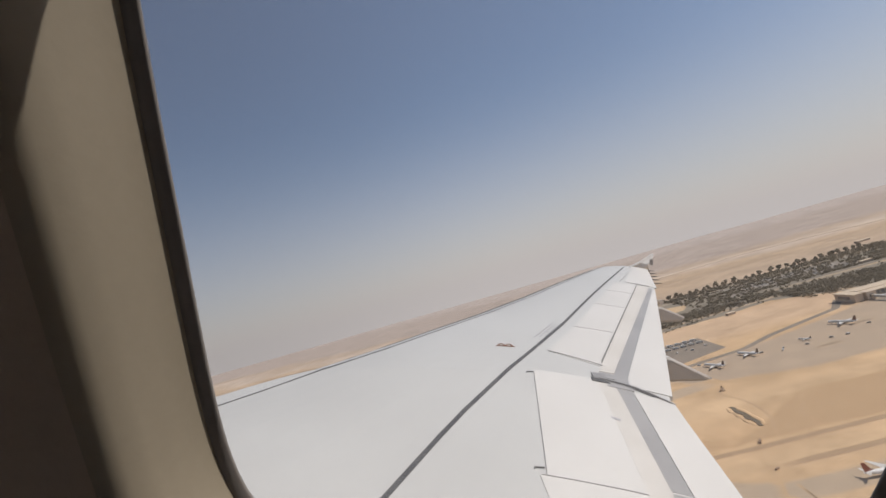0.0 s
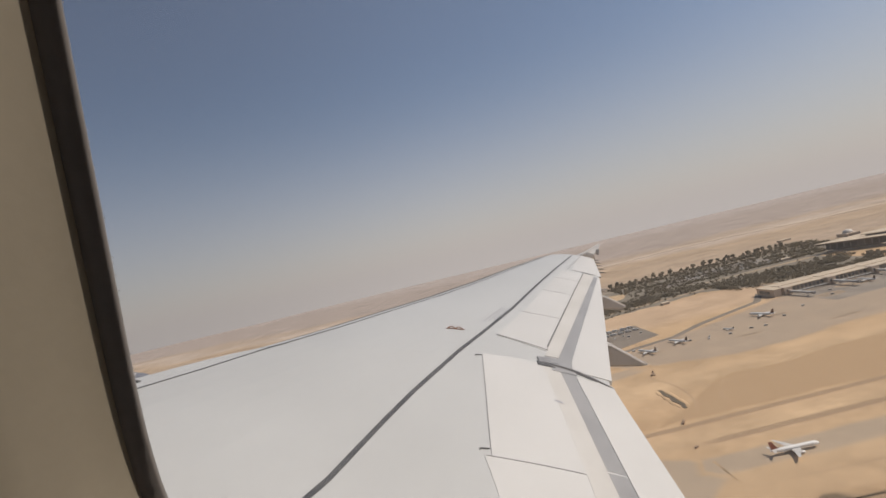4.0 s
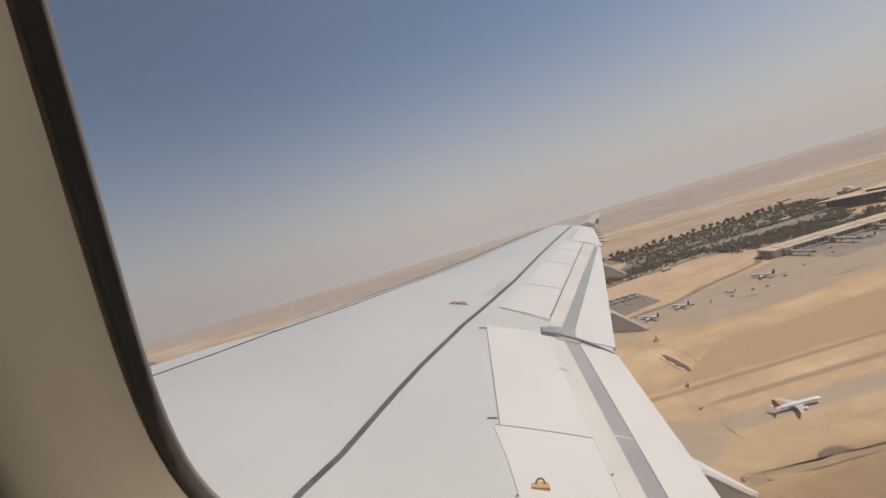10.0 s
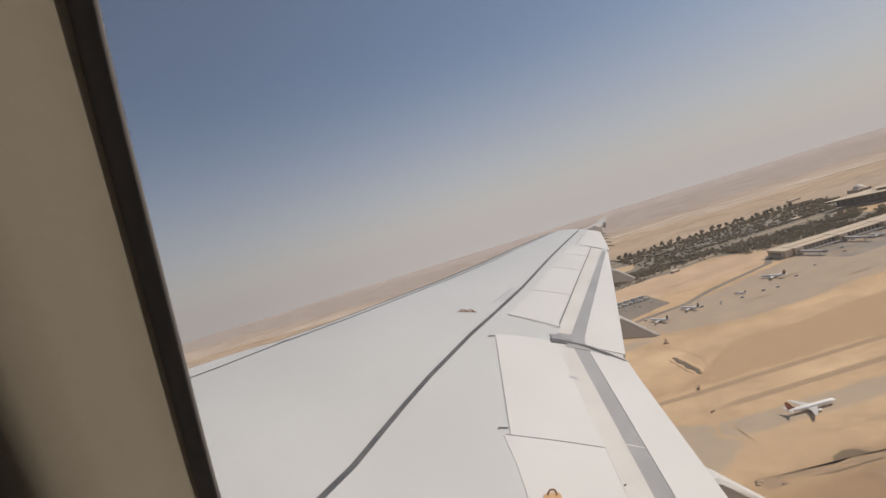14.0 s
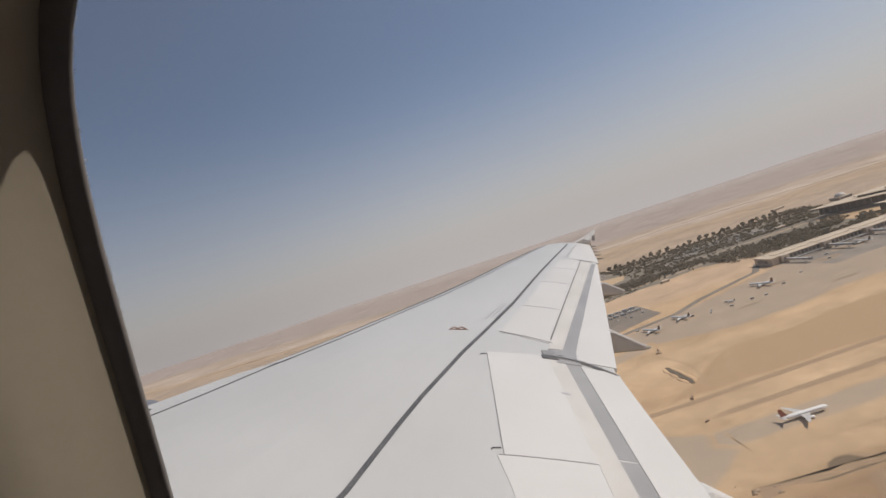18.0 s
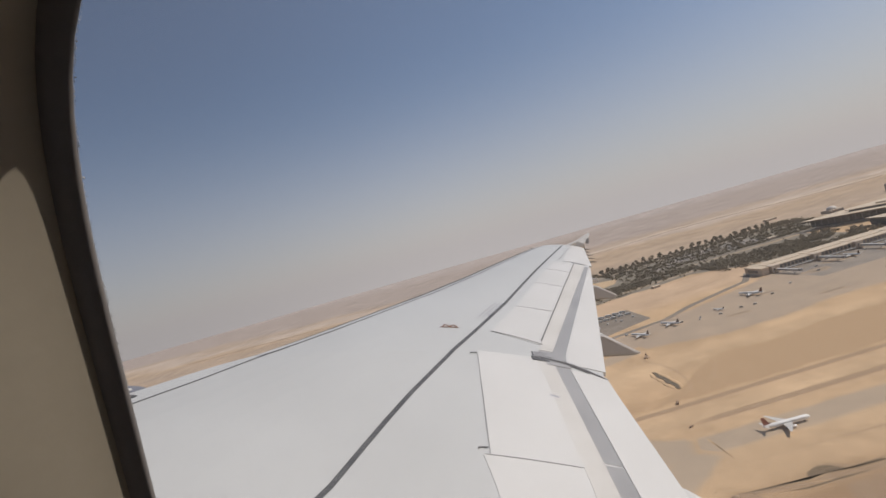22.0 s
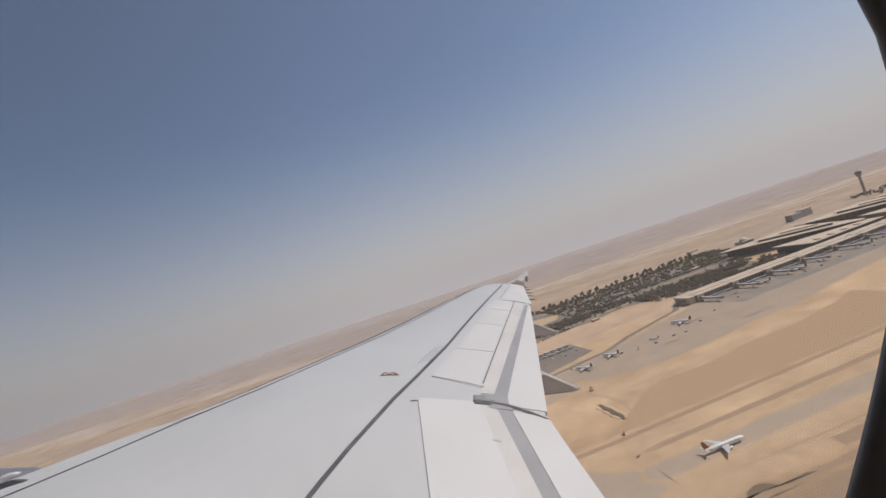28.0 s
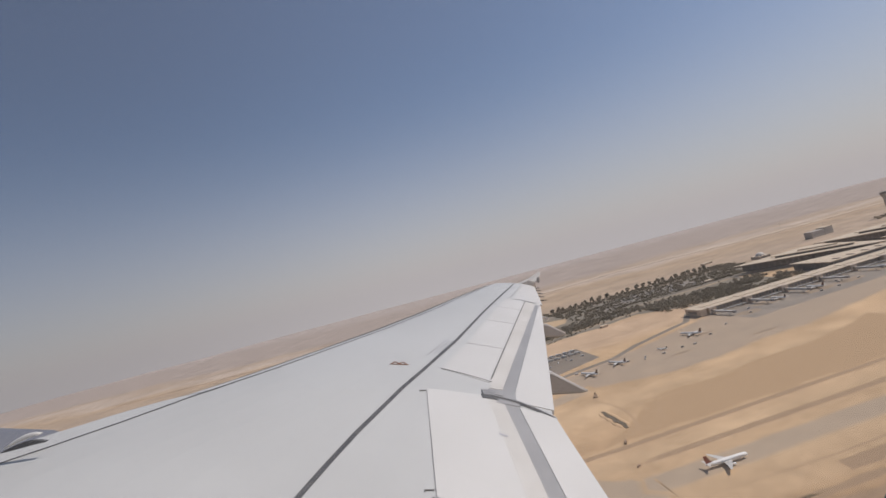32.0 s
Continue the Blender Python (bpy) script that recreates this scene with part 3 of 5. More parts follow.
def fairing(x, stations):
    """A slim canoe under the flap: stations of y, top, bottom, half width."""
    rings = []
    for y, zt, zb, w in stations:
        e = min(0.03, (zt - zb) * 0.3)
        rings.append([(x - w * 0.7, y, zt), (x + w * 0.7, y, zt), (x + w, y, zt - e), (x + w, y, zb + e), (x + w * 0.6, y, zb), (x - w * 0.6, y, zb), (x - w, y, zb + e), (x - w, y, zt - e)])
    # shade painted as grey sides, sunlight as a white strip on top
    body = part("flap_track_fairing", loft(bmesh.new(), rings), fairing_shade, plane, "flap track fairing, sides in shade grey, top in sunlit white")
    cap = [[(x - w * 0.8, y, zt + 0.006), (x + w * 0.8, y, zt + 0.006), (x + w * 1.04, y, zt - 0.028), (x - w * 1.04, y, zt - 0.028)] for y, zt, zb, w in stations]
    part("fairing_lit_top", loft(bmesh.new(), cap), panel_white, body, "white strip for the sunlit top edge")


fairing(7.70, ((-6.2, 0.33, 0.12, 0.04), (-7.2, 0.46, 0.04, 0.06), (-7.74, 0.445, 0.115, 0.06), (-8.19, 0.235, 0.145, 0.035), (-8.30, 0.19, 0.17, 0.010)))
fairing(10.96, ((-7.4, 0.85, 0.70, 0.03), (-8.3, 0.95, 0.60, 0.04), (-8.75, 0.92, 0.635, 0.04), (-9.13, 0.77, 0.655, 0.025), (-9.19, 0.745, 0.71, 0.010)))
fairing(4.45, ((-6.0, -0.35, -0.5, 0.05), (-6.9, -0.25, -0.66, 0.10), (-7.3, -0.23, -0.62, 0.10), (-7.66, -0.41, -0.56, 0.05), (-7.75, -0.45, -0.52, 0.014)))
bm = boxes((11.74, 11.82, -9.03, -8.9, 1.0, 1.04), (11.76, 11.80, -9.06, -8.98, 0.95, 1.02))
part("flap_hinge", bm, panel_white, plane, "small white flap hinge at the trailing edge")

# wing tip fence and discharge wicks
bm = bmesh.new()
out = [(-9.74, 1.86), (-10.10, 2.03), (-10.56, 2.31), (-10.60, 2.29), (-10.50, 2.10), (-10.36, 1.95), (-10.44, 1.66), (-10.40, 1.34), (-10.31, 1.30), (-10.12, 1.56), (-9.8, 1.76)]


def canted(z):
    """The fence leans outboard above and below the tip."""
    return 16.97 + 0.55 * abs(z - 1.86)


loft(bm, [[(canted(z), y, z) for y, z in out], [(canted(z) + 0.05, y, z) for y, z in out]])
part("wingtip_fence", bm, panel_white, plane, "small white swept fence on the wing tip")
bm = loft(bmesh.new(), [[(canted(z) - 0.03, y, z - 0.03), (canted(z) + 0.06, y, z - 0.03), (canted(z) + 0.07, y, z + 0.02), (canted(z) - 0.005, y, z + 0.02)] for y, z in ((-9.70, 1.85), (-9.92, 1.945), (-10.10, 2.035), (-10.34, 2.18), (-10.57, 2.32))])
part("fence_edge", bm, panel_white, plane, "bright white upper edge of the wing tip fence")
part("fence_tip", boxes((17.0, 17.05, -10.51, -10.42, 1.95, 2.13)), seam_soft, plane, "dark trailing corner of the wing tip fence")
for k in range(5):
    x = 14.2 + 0.62 * k
    y = rear_edge(x) - 0.03
    wick = lathe(((0.016, 0.04), (0.014, -0.10), (0.005, -0.20)), 5, "y", (x, y, upper(x, y) - 0.01))
    part("discharge_wick", wick, seam_dark, plane)

# engine seen past the leading edge
bm = lathe(((0.30, -2.14), (0.98, -2.12), (1.08, -2.0), (1.11, -1.0), (1.11, 0.9), (1.0, 1.6), (0.90, 1.8), (0.78, 1.7), (0.70, 0.9), (0.02, 0.85)), 36, "y", (5.75, 0, -0.98))
nacelle = part("engine_nacelle", bm, nacelle_grey, plane, "dark grey engine nacelle under the wing", True)
part("inlet_lip", lathe(((0.90, 1.805), (0.99, 1.70), (1.005, 1.60), (1.02, 1.60), (1.0, 1.72), (0.90, 1.835)), 36, "y", (5.75, 0, -0.98)), metal_bare, nacelle, "bright metal inlet lip", True)
part("pylon", boxes((5.54, 5.70, -3.4, -0.6, -0.35, -0.06), bevel=0.02), panel_white, plane, "white engine pylon")
# curved end of the inner slat, with a dark gap under it
rings = []
for k in range(9):
    f = k / 8
    y, z = -2.23 - 0.25 * f, 0.168 + 0.115 * math.sin(f * math.pi / 2)
    w = 0.006 + 0.020 * math.sin(math.pi * min(1.0, f * 0.8 + 0.1))
    rings.append([(5.2 - 0.02, y, z - w), (5.2 + 0.02, y, z - w), (5.2 + 0.025, y, z), (5.2, y, z + w * 0.7), (5.2 - 0.025, y, z)])
part("slat_end", loft(bmesh.new(), rings), panel_white, plane, "white curved end of the inner slat", True)
rings = []
for k in range(7):
    f = k / 6
    y, z, w = -2.205 - 0.325 * f, 0.128 + 0.09 * math.sin(f * math.pi / 2), 0.004 + 0.018 * math.sin(math.pi * f)
    rings.append([(5.18, y, z - w), (5.22, y, z - w), (5.22, y, z + w), (5.18, y, z + w)])
part("slat_gap", loft(bmesh.new(), rings), seam_dark, plane, "dark gap beside the slat end")


# stencils and small fittings on the skin
def arch(x, y, w, h):
    pts = [(x + h * math.sin(math.pi * k / 6), y - w * k / 6) for k in range(7)]
    ribbon("hoist_mark", pts, 0.022, 0.004, mark_red, "brown-red painted arch", thick=0.003, steps=2)


arch(7.10, -5.375, 0.10, 0.10)
arch(7.10, -5.475, 0.10, 0.10)
ribbon("hoist_mark", [(7.10, -5.35), (7.10, -5.60)], 0.025, 0.004, mark_red, thick=0.003, steps=3)
rng = random.Random(4)
for row in range(3):
    x = 7.62 + 0.05 * row
    while x < 8.45:
        w = rng.uniform(0.05, 0.11)
        y = spar_joint(x) + 0.16 - 0.06 * row
        ribbon("stencil_line", [(x, y), (x + w, spar_joint(x + w) + 0.16 - 0.06 * row)], 0.022, 0.003, stencil, thick=0.002, steps=1)
        x += w + 0.045
for x, y in ((4.575, -5.70), (6.262, -5.745)):
    bm = boxes((x - 0.005, x + 0.005, y - 0.03, y + 0.05, 0, 0.010), (x - 0.025, x + 0.005, y + 0.042, y + 0.05, 0, 0.010), bevel=0.002)
    part("panel_latch", bm, seam_mid, plane, "small dark hooked latch").location = (0, 0, upper(x, y))
for x, y, s in ((4.118, -6.498, 0.008), (3.80, -5.775, 0.006), (3.72, -5.772, 0.004), (5.9, -5.735, 0.0035), (5.55, -5.735, 0.003)):
    part("drain_hole", lathe(((s, -0.002), (s, 0.006)), 8, "z", (x, y, upper(x, y) + 0.004)), seam_dark, plane)
ribbon("stencil_line", [(5.53, -6.45), (5.51, -6.54)], 0.03, 0.006, stencil, thick=0.002, steps=2)
# orange tie-down lug with a ring
lug = part("tie_down_lug", slab([(-0.035, -0.06), (0.035, -0.06), (0.045, 0.0), (0.035, 0.06), (-0.035, 0.06)], -0.01, 0.012), orange, plane, "orange painted tie-down lug")
lug.location = (3.91, -5.945, upper(3.91, -5.945))
bm = bmesh.new()
loft(bm, [circle((0, 0.028 * math.cos(a), 0.02 + 0.034 * math.sin(a)), 0.007, 6, "x") for a in [math.pi * k / 8 for k in range(9)]])
part("lug_ring", bm, orange, lug)

# ---- cabin wall and window ----
LEAN = 0.357
WIN = AIR @ Matrix.Translation((0.950, -5.336, 1.566)) @ Matrix(((0, -math.sin(LEAN), math.cos(LEAN)), (1, 0, 0), (0, math.cos(LEAN), math.sin(LEAN)))).to_4x4()
# in these axes: x forward, y up along the wall, z out of the cabin
HALF_W, HALF_H = 0.125, 0.151


def oval(grow, depth, n=144, power=5.28):
    """The window's outline; its rear half is a little longer than its front half."""
    pts = []
    for i in range(n):
        a = 2 * math.pi * i / n
        c, s = math.cos(a), math.sin(a)
        r = (abs(c / (HALF_W + grow)) ** power + abs(s / (HALF_H + grow)) ** power) ** (-1 / power)
        pts.append((r * c * (1.038 if c < 0 else 1.0), r * s, -depth))
    return pts


def cabin_window(name, m):
    window = thing(name, m, "rounded cabin window in a beige moulded surround", "window", kind="structure")
    bm = loft(bmesh.new(), [oval(0.0046, 0.0020), oval(0.0056, 0.004, power=5.2), oval(0.0086, 0.013, power=5.1), oval(0.0122, 0.023, power=5.0), oval(0.0156, 0.0315, power=4.9), oval(0.0192, 0.0355, power=4.8), oval(0.0245, 0.037, power=4.8)], caps=False)
    part("window_surround", bm, lining, window, "beige moulded plastic reveal", True)
    bm = loft(bmesh.new(), [oval(0.0052, 0.0022), oval(0.0044, 0.0024), oval(0.0034, 0.0018), oval(0.0004, 0.0004), oval(0.0, -0.0004), oval(0.0006, -0.0016), oval(0.009, -0.003), oval(0.009, 0.0016)], caps=False)
    part("window_seal", bm, rubber, window, "dark rubber seal", True)
    bm = loft(bmesh.new(), [oval(0.003, -0.0004), oval(0.003, -0.0024)])
    pane = part("pane", bm, clear_pane, window, "clear acrylic window pane")
    pane.visible_shadow = False
    return window


PITCH = 0.533
window = cabin_window("window_1", WIN)
for k, m in enumerate(WIN @ pose(PITCH * j, 0, 0) for j in (1, -1)):
    cabin_window("window_%d" % (k + 2), m)
# crumbled sealant along the rim
bm = bmesh.new()
rng = random.Random(9)
rim = oval(0.0003, -0.0012, 3600)
for k in range(900):
    p = rim[rng.choice((rng.randint(150, 620), rng.randint(200, 560), rng.randint(0, 900), rng.randint(2900, 3599)))]
    s = rng.uniform(0.0001, 0.00028)
    c = Vector((p[0] * (1 - rng.uniform(0, 0.0028)), p[1] * (1 - rng.uniform(0, 0.0028)), p[2]))
    vs = [bm.verts.new(c + Vector((rng.uniform(-s, s), rng.uniform(-s, s), rng.uniform(-s, s)))) for _ in range(4)]
    for f in ((0, 1, 2), (0, 1, 3), (0, 2, 3), (1, 2, 3)):
        bm.faces.new([vs[i] for i in f])
tagged(part("seal_crumbs", bm, frost, window), kind="stuff")


def ringed(depth, grow, hx, hy, power):
    """A wall face with the window's opening in it."""
    inner = oval(grow, depth, power=power)
    outer = []
    for x, y, z in inner:
        k = min(hx / max(abs(x), 1e-6), hy / max(abs(y), 1e-6))
        outer.append((x * k, y * k, z))
    return inner, outer


def wall_panel(name, m, mat=None):
    a0, a1 = ringed(0.037, 0.0245, PITCH / 2, 0.72, 4.8)
    b0, b1 = ringed(-0.006, 0.012, PITCH / 2, 0.72, 5.0)
    structure(name, loft(bmesh.new(), [a0, a1, b1, b0], caps=False), mat or wall_shaded, "cabin side wall round the window", m, "wall")


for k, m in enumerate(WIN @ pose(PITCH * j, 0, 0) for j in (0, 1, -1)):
    wall_panel("cabin_wall_%d" % (k + 1), m, cabin_bounce if k else wall_shaded)
# the fuselage's own skin on this side, from the keel to the crown, open where the window panels are
HULL_R, HULL_X, HULL_Z = 1.99, 0.950 - 1.975 * math.cos(LEAN), 1.566 - 1.975 * math.sin(LEAN)


def hull(y0, y1, a0, a1, label, steps=14):
    rings = []
    for k in range(steps + 1):
        a = radians(a0 + (a1 - a0) * k / steps)
        c, s = math.cos(a), math.sin(a)
        rings.append([(HULL_X + r * c, y, HULL_Z + r * s) for r, y in ((HULL_R, y0), (HULL_R, y1), (HULL_R - 0.06, y1), (HULL_R - 0.06, y0))])
    part("fuselage_skin", loft(bmesh.new(), rings), plane_white, plane, label, True)


for y0, y1 in ((-11.5, -6.18), (-4.50, 2.5)):
    hull(y0, y1, -75, 88, "white painted fuselage skin", 24)
hull(-6.17, -4.51, -75, -1.5, "white painted fuselage skin", 12)
hull(-6.17, -4.51, 42.5, 88, "white painted fuselage skin", 10)

# unseen rest of the cabin: closed round the seat, opposite windows mirrored close in
# narrower than the aircraft, so added windows and pale walls brighten the surround
MIRROR_X = 0.20
ACROSS = AIR @ Matrix.Translation((2 * MIRROR_X - 0.950, -5.336, 1.566)) @ Matrix(((0, math.sin(LEAN), -math.cos(LEAN)), (-1, 0, 0), (0, math.cos(LEAN), math.sin(LEAN)))).to_4x4()
for k in range(3):
    m = ACROSS @ pose(PITCH * (k - 1), 0, 0)
    cabin_window("window_%d" % (k + 4), m)
    wall_panel("cabin_wall_%d" % (k + 4), m, cabin_bounce)
FORE, AFT = -5.336 + 0.8, -5.336 - 0.8
top_x, top_z = 0.950 - 0.72 * math.sin(LEAN), 1.566 + 0.72 * math.cos(LEAN)
low_x, low_z = 0.950 + 0.72 * math.sin(LEAN), 1.566 - 0.72 * math.cos(LEAN)


def mirrored(x):
    return 2 * MIRROR_X - x


structure("cabin_ceiling", boxes((mirrored(top_x) - 0.06, top_x + 0.06, AFT, FORE, top_z, top_z + 0.04)), cabin_bounce, "plain pale cabin ceiling lining", AIR, "ceiling")
structure("cabin_floor", boxes((mirrored(low_x) - 0.06, low_x + 0.06, AFT, FORE, low_z - 0.04, low_z)), cabin_bounce, "pale cabin floor", AIR, "floor")
for name, y in (("cabin_partition_front", FORE), ("cabin_partition_rear", AFT - 0.04)):
    bm = bmesh.new()
    outline = [(low_x + 0.06, low_z - 0.04), (top_x + 0.06, top_z + 0.04), (mirrored(top_x) - 0.06, top_z + 0.04), (mirrored(low_x) - 0.06, low_z - 0.04)]
    loft(bm, [[(x, y, z) for x, z in outline], [(x, y + 0.04, z) for x, z in outline]])
    structure(name, bm, cabin_bounce, "unseen plain pale partition, close in to bounce light", AIR, "wall")


# ---- ground ----
def terrain(x, y):
    """Flat airfield, low dunes and ridges far out."""
    d = math.hypot(x - 500, y)
    if d < 2600:
        return 0.0
    k = min((d - 2600) / 3400, 1.0)
    h = noise.noise((x / 1300, y / 1300, 0.3)) + 0.5 * noise.noise((x / 800, y / 800, 5.1)) + 0.25 * noise.noise((x / 330, y / 330, 2.7))
    ridge = max(0.0, noise.noise((x / 1900 + 4.2, y / 2700 + 1.3, 7.7)) - 0.05)
    return k * (7 * h + 46 * ridge * k)


bm = bmesh.new()
# rings that widen out to where the dusty air swallows the plain
radii = [300.0 * k for k in range(1, 9)] + [2400 + 3900 * (k / 60) ** 1.3 for k in range(1, 61)]
hub = bm.verts.new((500, 0, 0))
before = None
for r in radii:
    ring = []
    for k in range(288):
        a = 2 * math.pi * k / 288
        x, y = 500 + r * math.cos(a), r * math.sin(a)
        ring.append(bm.verts.new((x, y, terrain(x, y))))
    for k in range(288):
        j = (k + 1) % 288
        bm.faces.new((before[k], ring[k], ring[j], before[j]) if before else (hub, ring[k], ring[j]))
    before = ring
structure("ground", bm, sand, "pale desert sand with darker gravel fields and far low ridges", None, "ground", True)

structure("runway", slab([(-30, -2600), (30, -2600), (30, 1500), (-30, 1500)], -0.2, 0.05), asphalt, "worn grey runway asphalt", None, "runway")
structure("runway_line_edge", slab([(27.2, -2600), (28.1, -2600), (28.1, 1500), (27.2, 1500)], 0.05, 0.062), line_white, "worn white runway edge line", None, "line")


def strip(name, pts, width, z, mat, label, category):
    """A paved way of even width along a polyline, its verges thin with sand."""
    bm = bmesh.new()
    rings = []
    for k, p in enumerate(pts):
        a, b = Vector(pts[max(k - 1, 0)]), Vector(pts[min(k + 1, len(pts) - 1)])
        d = (b - a).normalized()
        o = Vector((-d.y, d.x)) * width / 2
        rings.append([(p[0] + o.x * u, p[1] + o.y * u, h) for u, h in ((1.3, z - 0.02), (0.72, z), (-0.72, z), (-1.3, z - 0.02), (-1.3, -0.3), (1.3, -0.3))])
    loft(bm, rings)
    verge = bm.verts.layers.float.new("verge")
    bm.verts.ensure_lookup_table()
    for k, v in enumerate(bm.verts):
        v[verge] = 1.0 if k % 6 in (1, 2) and 6 <= k < len(bm.verts) - 6 else 0.0
    return structure(name, bm, mat, label, None, category)


def bend(a, b, c, n=10):
    """A curve from a to c that leans towards b."""
    return [tuple((1 - t) ** 2 * p + 2 * t * (1 - t) * q + t * t * r for p, q, r in zip(a, b, c)) for t in [k / n for k in range(n + 1)]]


def wavy(pts, amp, seed, step=14.0):
    """An outline with its straight sides broken into small uneven steps."""
    rng = random.Random(seed)
    out = []
    for k, p in enumerate(pts):
        q = pts[(k + 1) % len(pts)]
        d = Vector((q[0] - p[0], q[1] - p[1]))
        n = max(1, int(d.length / step))
        o = Vector((-d.y, d.x)).normalized() if d.length else Vector((0, 0))
        for i in range(n):
            w = 0.0 if i == 0 else rng.uniform(-amp, amp)
            out.append((p[0] + d.x * i / n + o.x * w, p[1] + d.y * i / n + o.y * w))
    return out


def patch(name, pts, z, mat, label, category="ground", amp=0.0, seed=1, fade=0.0):
    """A piece of ground with its own outline; fade is the width over which its rim thins out."""
    outline = wavy(pts, amp, seed) if amp else pts
    if not fade:
        return structure(name, slab(outline, -0.3, z), mat, label, None, category)
    turn = 1 if sum(p[0] * q[1] - q[0] * p[1] for p, q in zip(outline, outline[1:] + outline[:1])) > 0 else -1
    inner = []
    for k, p in enumerate(outline):
        a, b = outline[k - 2], outline[(k + 2) % len(outline)]
        d = Vector((b[0] - a[0], b[1] - a[1])).normalized()
        inner.append((p[0] - d.y * fade * turn, p[1] + d.x * fade * turn))
    bm = loft(bmesh.new(), [[(x, y, -0.3) for x, y in outline], [(x, y, z - 0.01) for x, y in outline], [(x, y, z) for x, y in inner]])
    verge = bm.verts.layers.float.new("verge")
    for k, v in enumerate(bm.verts):
        v[verge] = 1.0 if k >= 2 * len(outline) else 0.0
    return structure(name, bm, mat, label, None, category)


# sand fields between the taxiway and the apron
patch("gravel_field", [(432, -70), (470, -120), (525, -187), (519, -248), (532, -349), (530, -395), (551, -485), (570, -536), (500, -531), (440, -527), (432, -400)], 0.03, field_edged, "broad darker gravel field with a clear edge", amp=1.6, seed=2, fade=6.0)
patch("gravel_field", [(612, -668), (560, -712), (470, -760), (440, -640), (505, -655)], 0.03, field_edged, "darker gravel wedge beside the apron", amp=1.5, seed=3, fade=6.0)
patch("gravel_field", [(306, -188), (306, -1500), (289, -1500), (288, -226), (290, -185)], 0.03, track_edged, "dark graded strip beside the taxiway", amp=0.8, seed=4, fade=3.0)
patch("gravel_field", [(232, -90), (272, -110), (272, -420), (236, -380)], 0.028, track_edged, "brown gravel field with a faint edge", amp=2.0, seed=5, fade=5.0)

# taxiways, roads and tracks
strip("taxiway_parallel", [(350, -2400), (350, -400), (350, -100), (351, -50)] + bend((351, -40), (352, -5), (330, 20), 6), 25, 0.06, taxi_soft, "pale sandy taxiway beside the runway", "taxiway")
strip("taxiway_exit", bend((30, -560), (80, -740), (338, -900), 12), 30, 0.07, taxi_soft, "curved runway exit taxiway", "taxiway")
strip("taxiway_entry", bend((346, -70), (318, -40), (300, -10), 8) + bend((296, 0), (250, 70), (30, 120), 8), 27, 0.064, taxi_soft, "curved taxiway to the runway", "taxiway")
strip("taxiway_lobe", bend((352, -70), (366, -30), (400, -26), 8) + bend((410, -25), (450, -30), (493, -22), 6) + bend((500, -20), (556, -16), (590, -60), 8) + [(604, -110), (612, -150)], 26, 0.068, taxi_soft, "pale curved taxiway leading to the apron", "taxiway")
strip("taxiway_north", bend((440, -27), (372, 0), (362, 70), 8) + [(350, 300), (350, 1200)], 25, 0.062, taxi_soft, "pale taxiway running on past the cargo yard", "taxiway")
strip("drain_track", [(179, -2000), (179, -600), (181, 500)], 21, 0.03, sand_edged, "pale graded strip across the brown sand", "track")
strip("graded_track", [(387, -2000), (387, -420), (387, -122), (386, -60)], 8.5, 0.05, track_edged, "dark graded track beside the taxiway", "track")
strip("service_road", [(430, -900), (424, -217), (423, -84), (424, -24)] + bend((422, 0), (404, 56), (426, 68), 8) + [(484, 81), (605, 90), (650, 95)], 8, 0.055, track_edged, "dark service road across the sand", "road")
strip("apron_road", [(640, 900), (648, 273), (655, 144), (662, 44), (669, -25), (696, -131), (716, -236), (750, -291), (775, -350), (806, -427), (862, -470)], 9, 0.072, road_dark, "dark narrow road behind the apron", "road")
strip("avenue", [(475, 36), (591, 26), (708, 19), (1024, -9), (1613, -72)], 17, 0.057, track_edged, "broad dark graded band of an unpaved avenue", "road")
strip("highway", [(700, -2), (786, -16), (1041, -66), (1410, -118), (1867, -119), (2600, 160)], 34, 0.5, sand_edged, "wide pale sandy highway cutting", "road")
strip("desert_road", [(1800, -3600), (1864, -1760), (1930, -1442), (2060, -1185), (2110, -938), (2060, -632), (2150, 100), (2400, 1400)], 46, 1.0, dust_edged, "pale straight desert road", "road")
strip("dirt_track", bend((440, -115), (500, -150), (560, -128), 8) + [(590, -133)], 2.6, 0.05, faint_track, "thin dirt track across the sand", "track")
strip("dirt_track", [(430, -150), (470, -156), (520, -190)], 2.2, 0.05, faint_track, "thin dirt track across the sand", "track")
strip("dirt_track", [(318, -1100), (316, -500), (312, -200), (318, -60)], 2.4, 0.045, faint_track, "faint dirt track beside the taxiway", "track")
strip("dirt_track", [(262, -900), (258, -300), (262, -140), (290, -80)], 2.0, 0.045, faint_track, "faint dirt track across the gravel", "track")
strip("dirt_track", bend((60, -500), (86, -260), (74, 60), 8), 1.8, 0.04, faint_track, "faint dirt track beside the runway", "track")

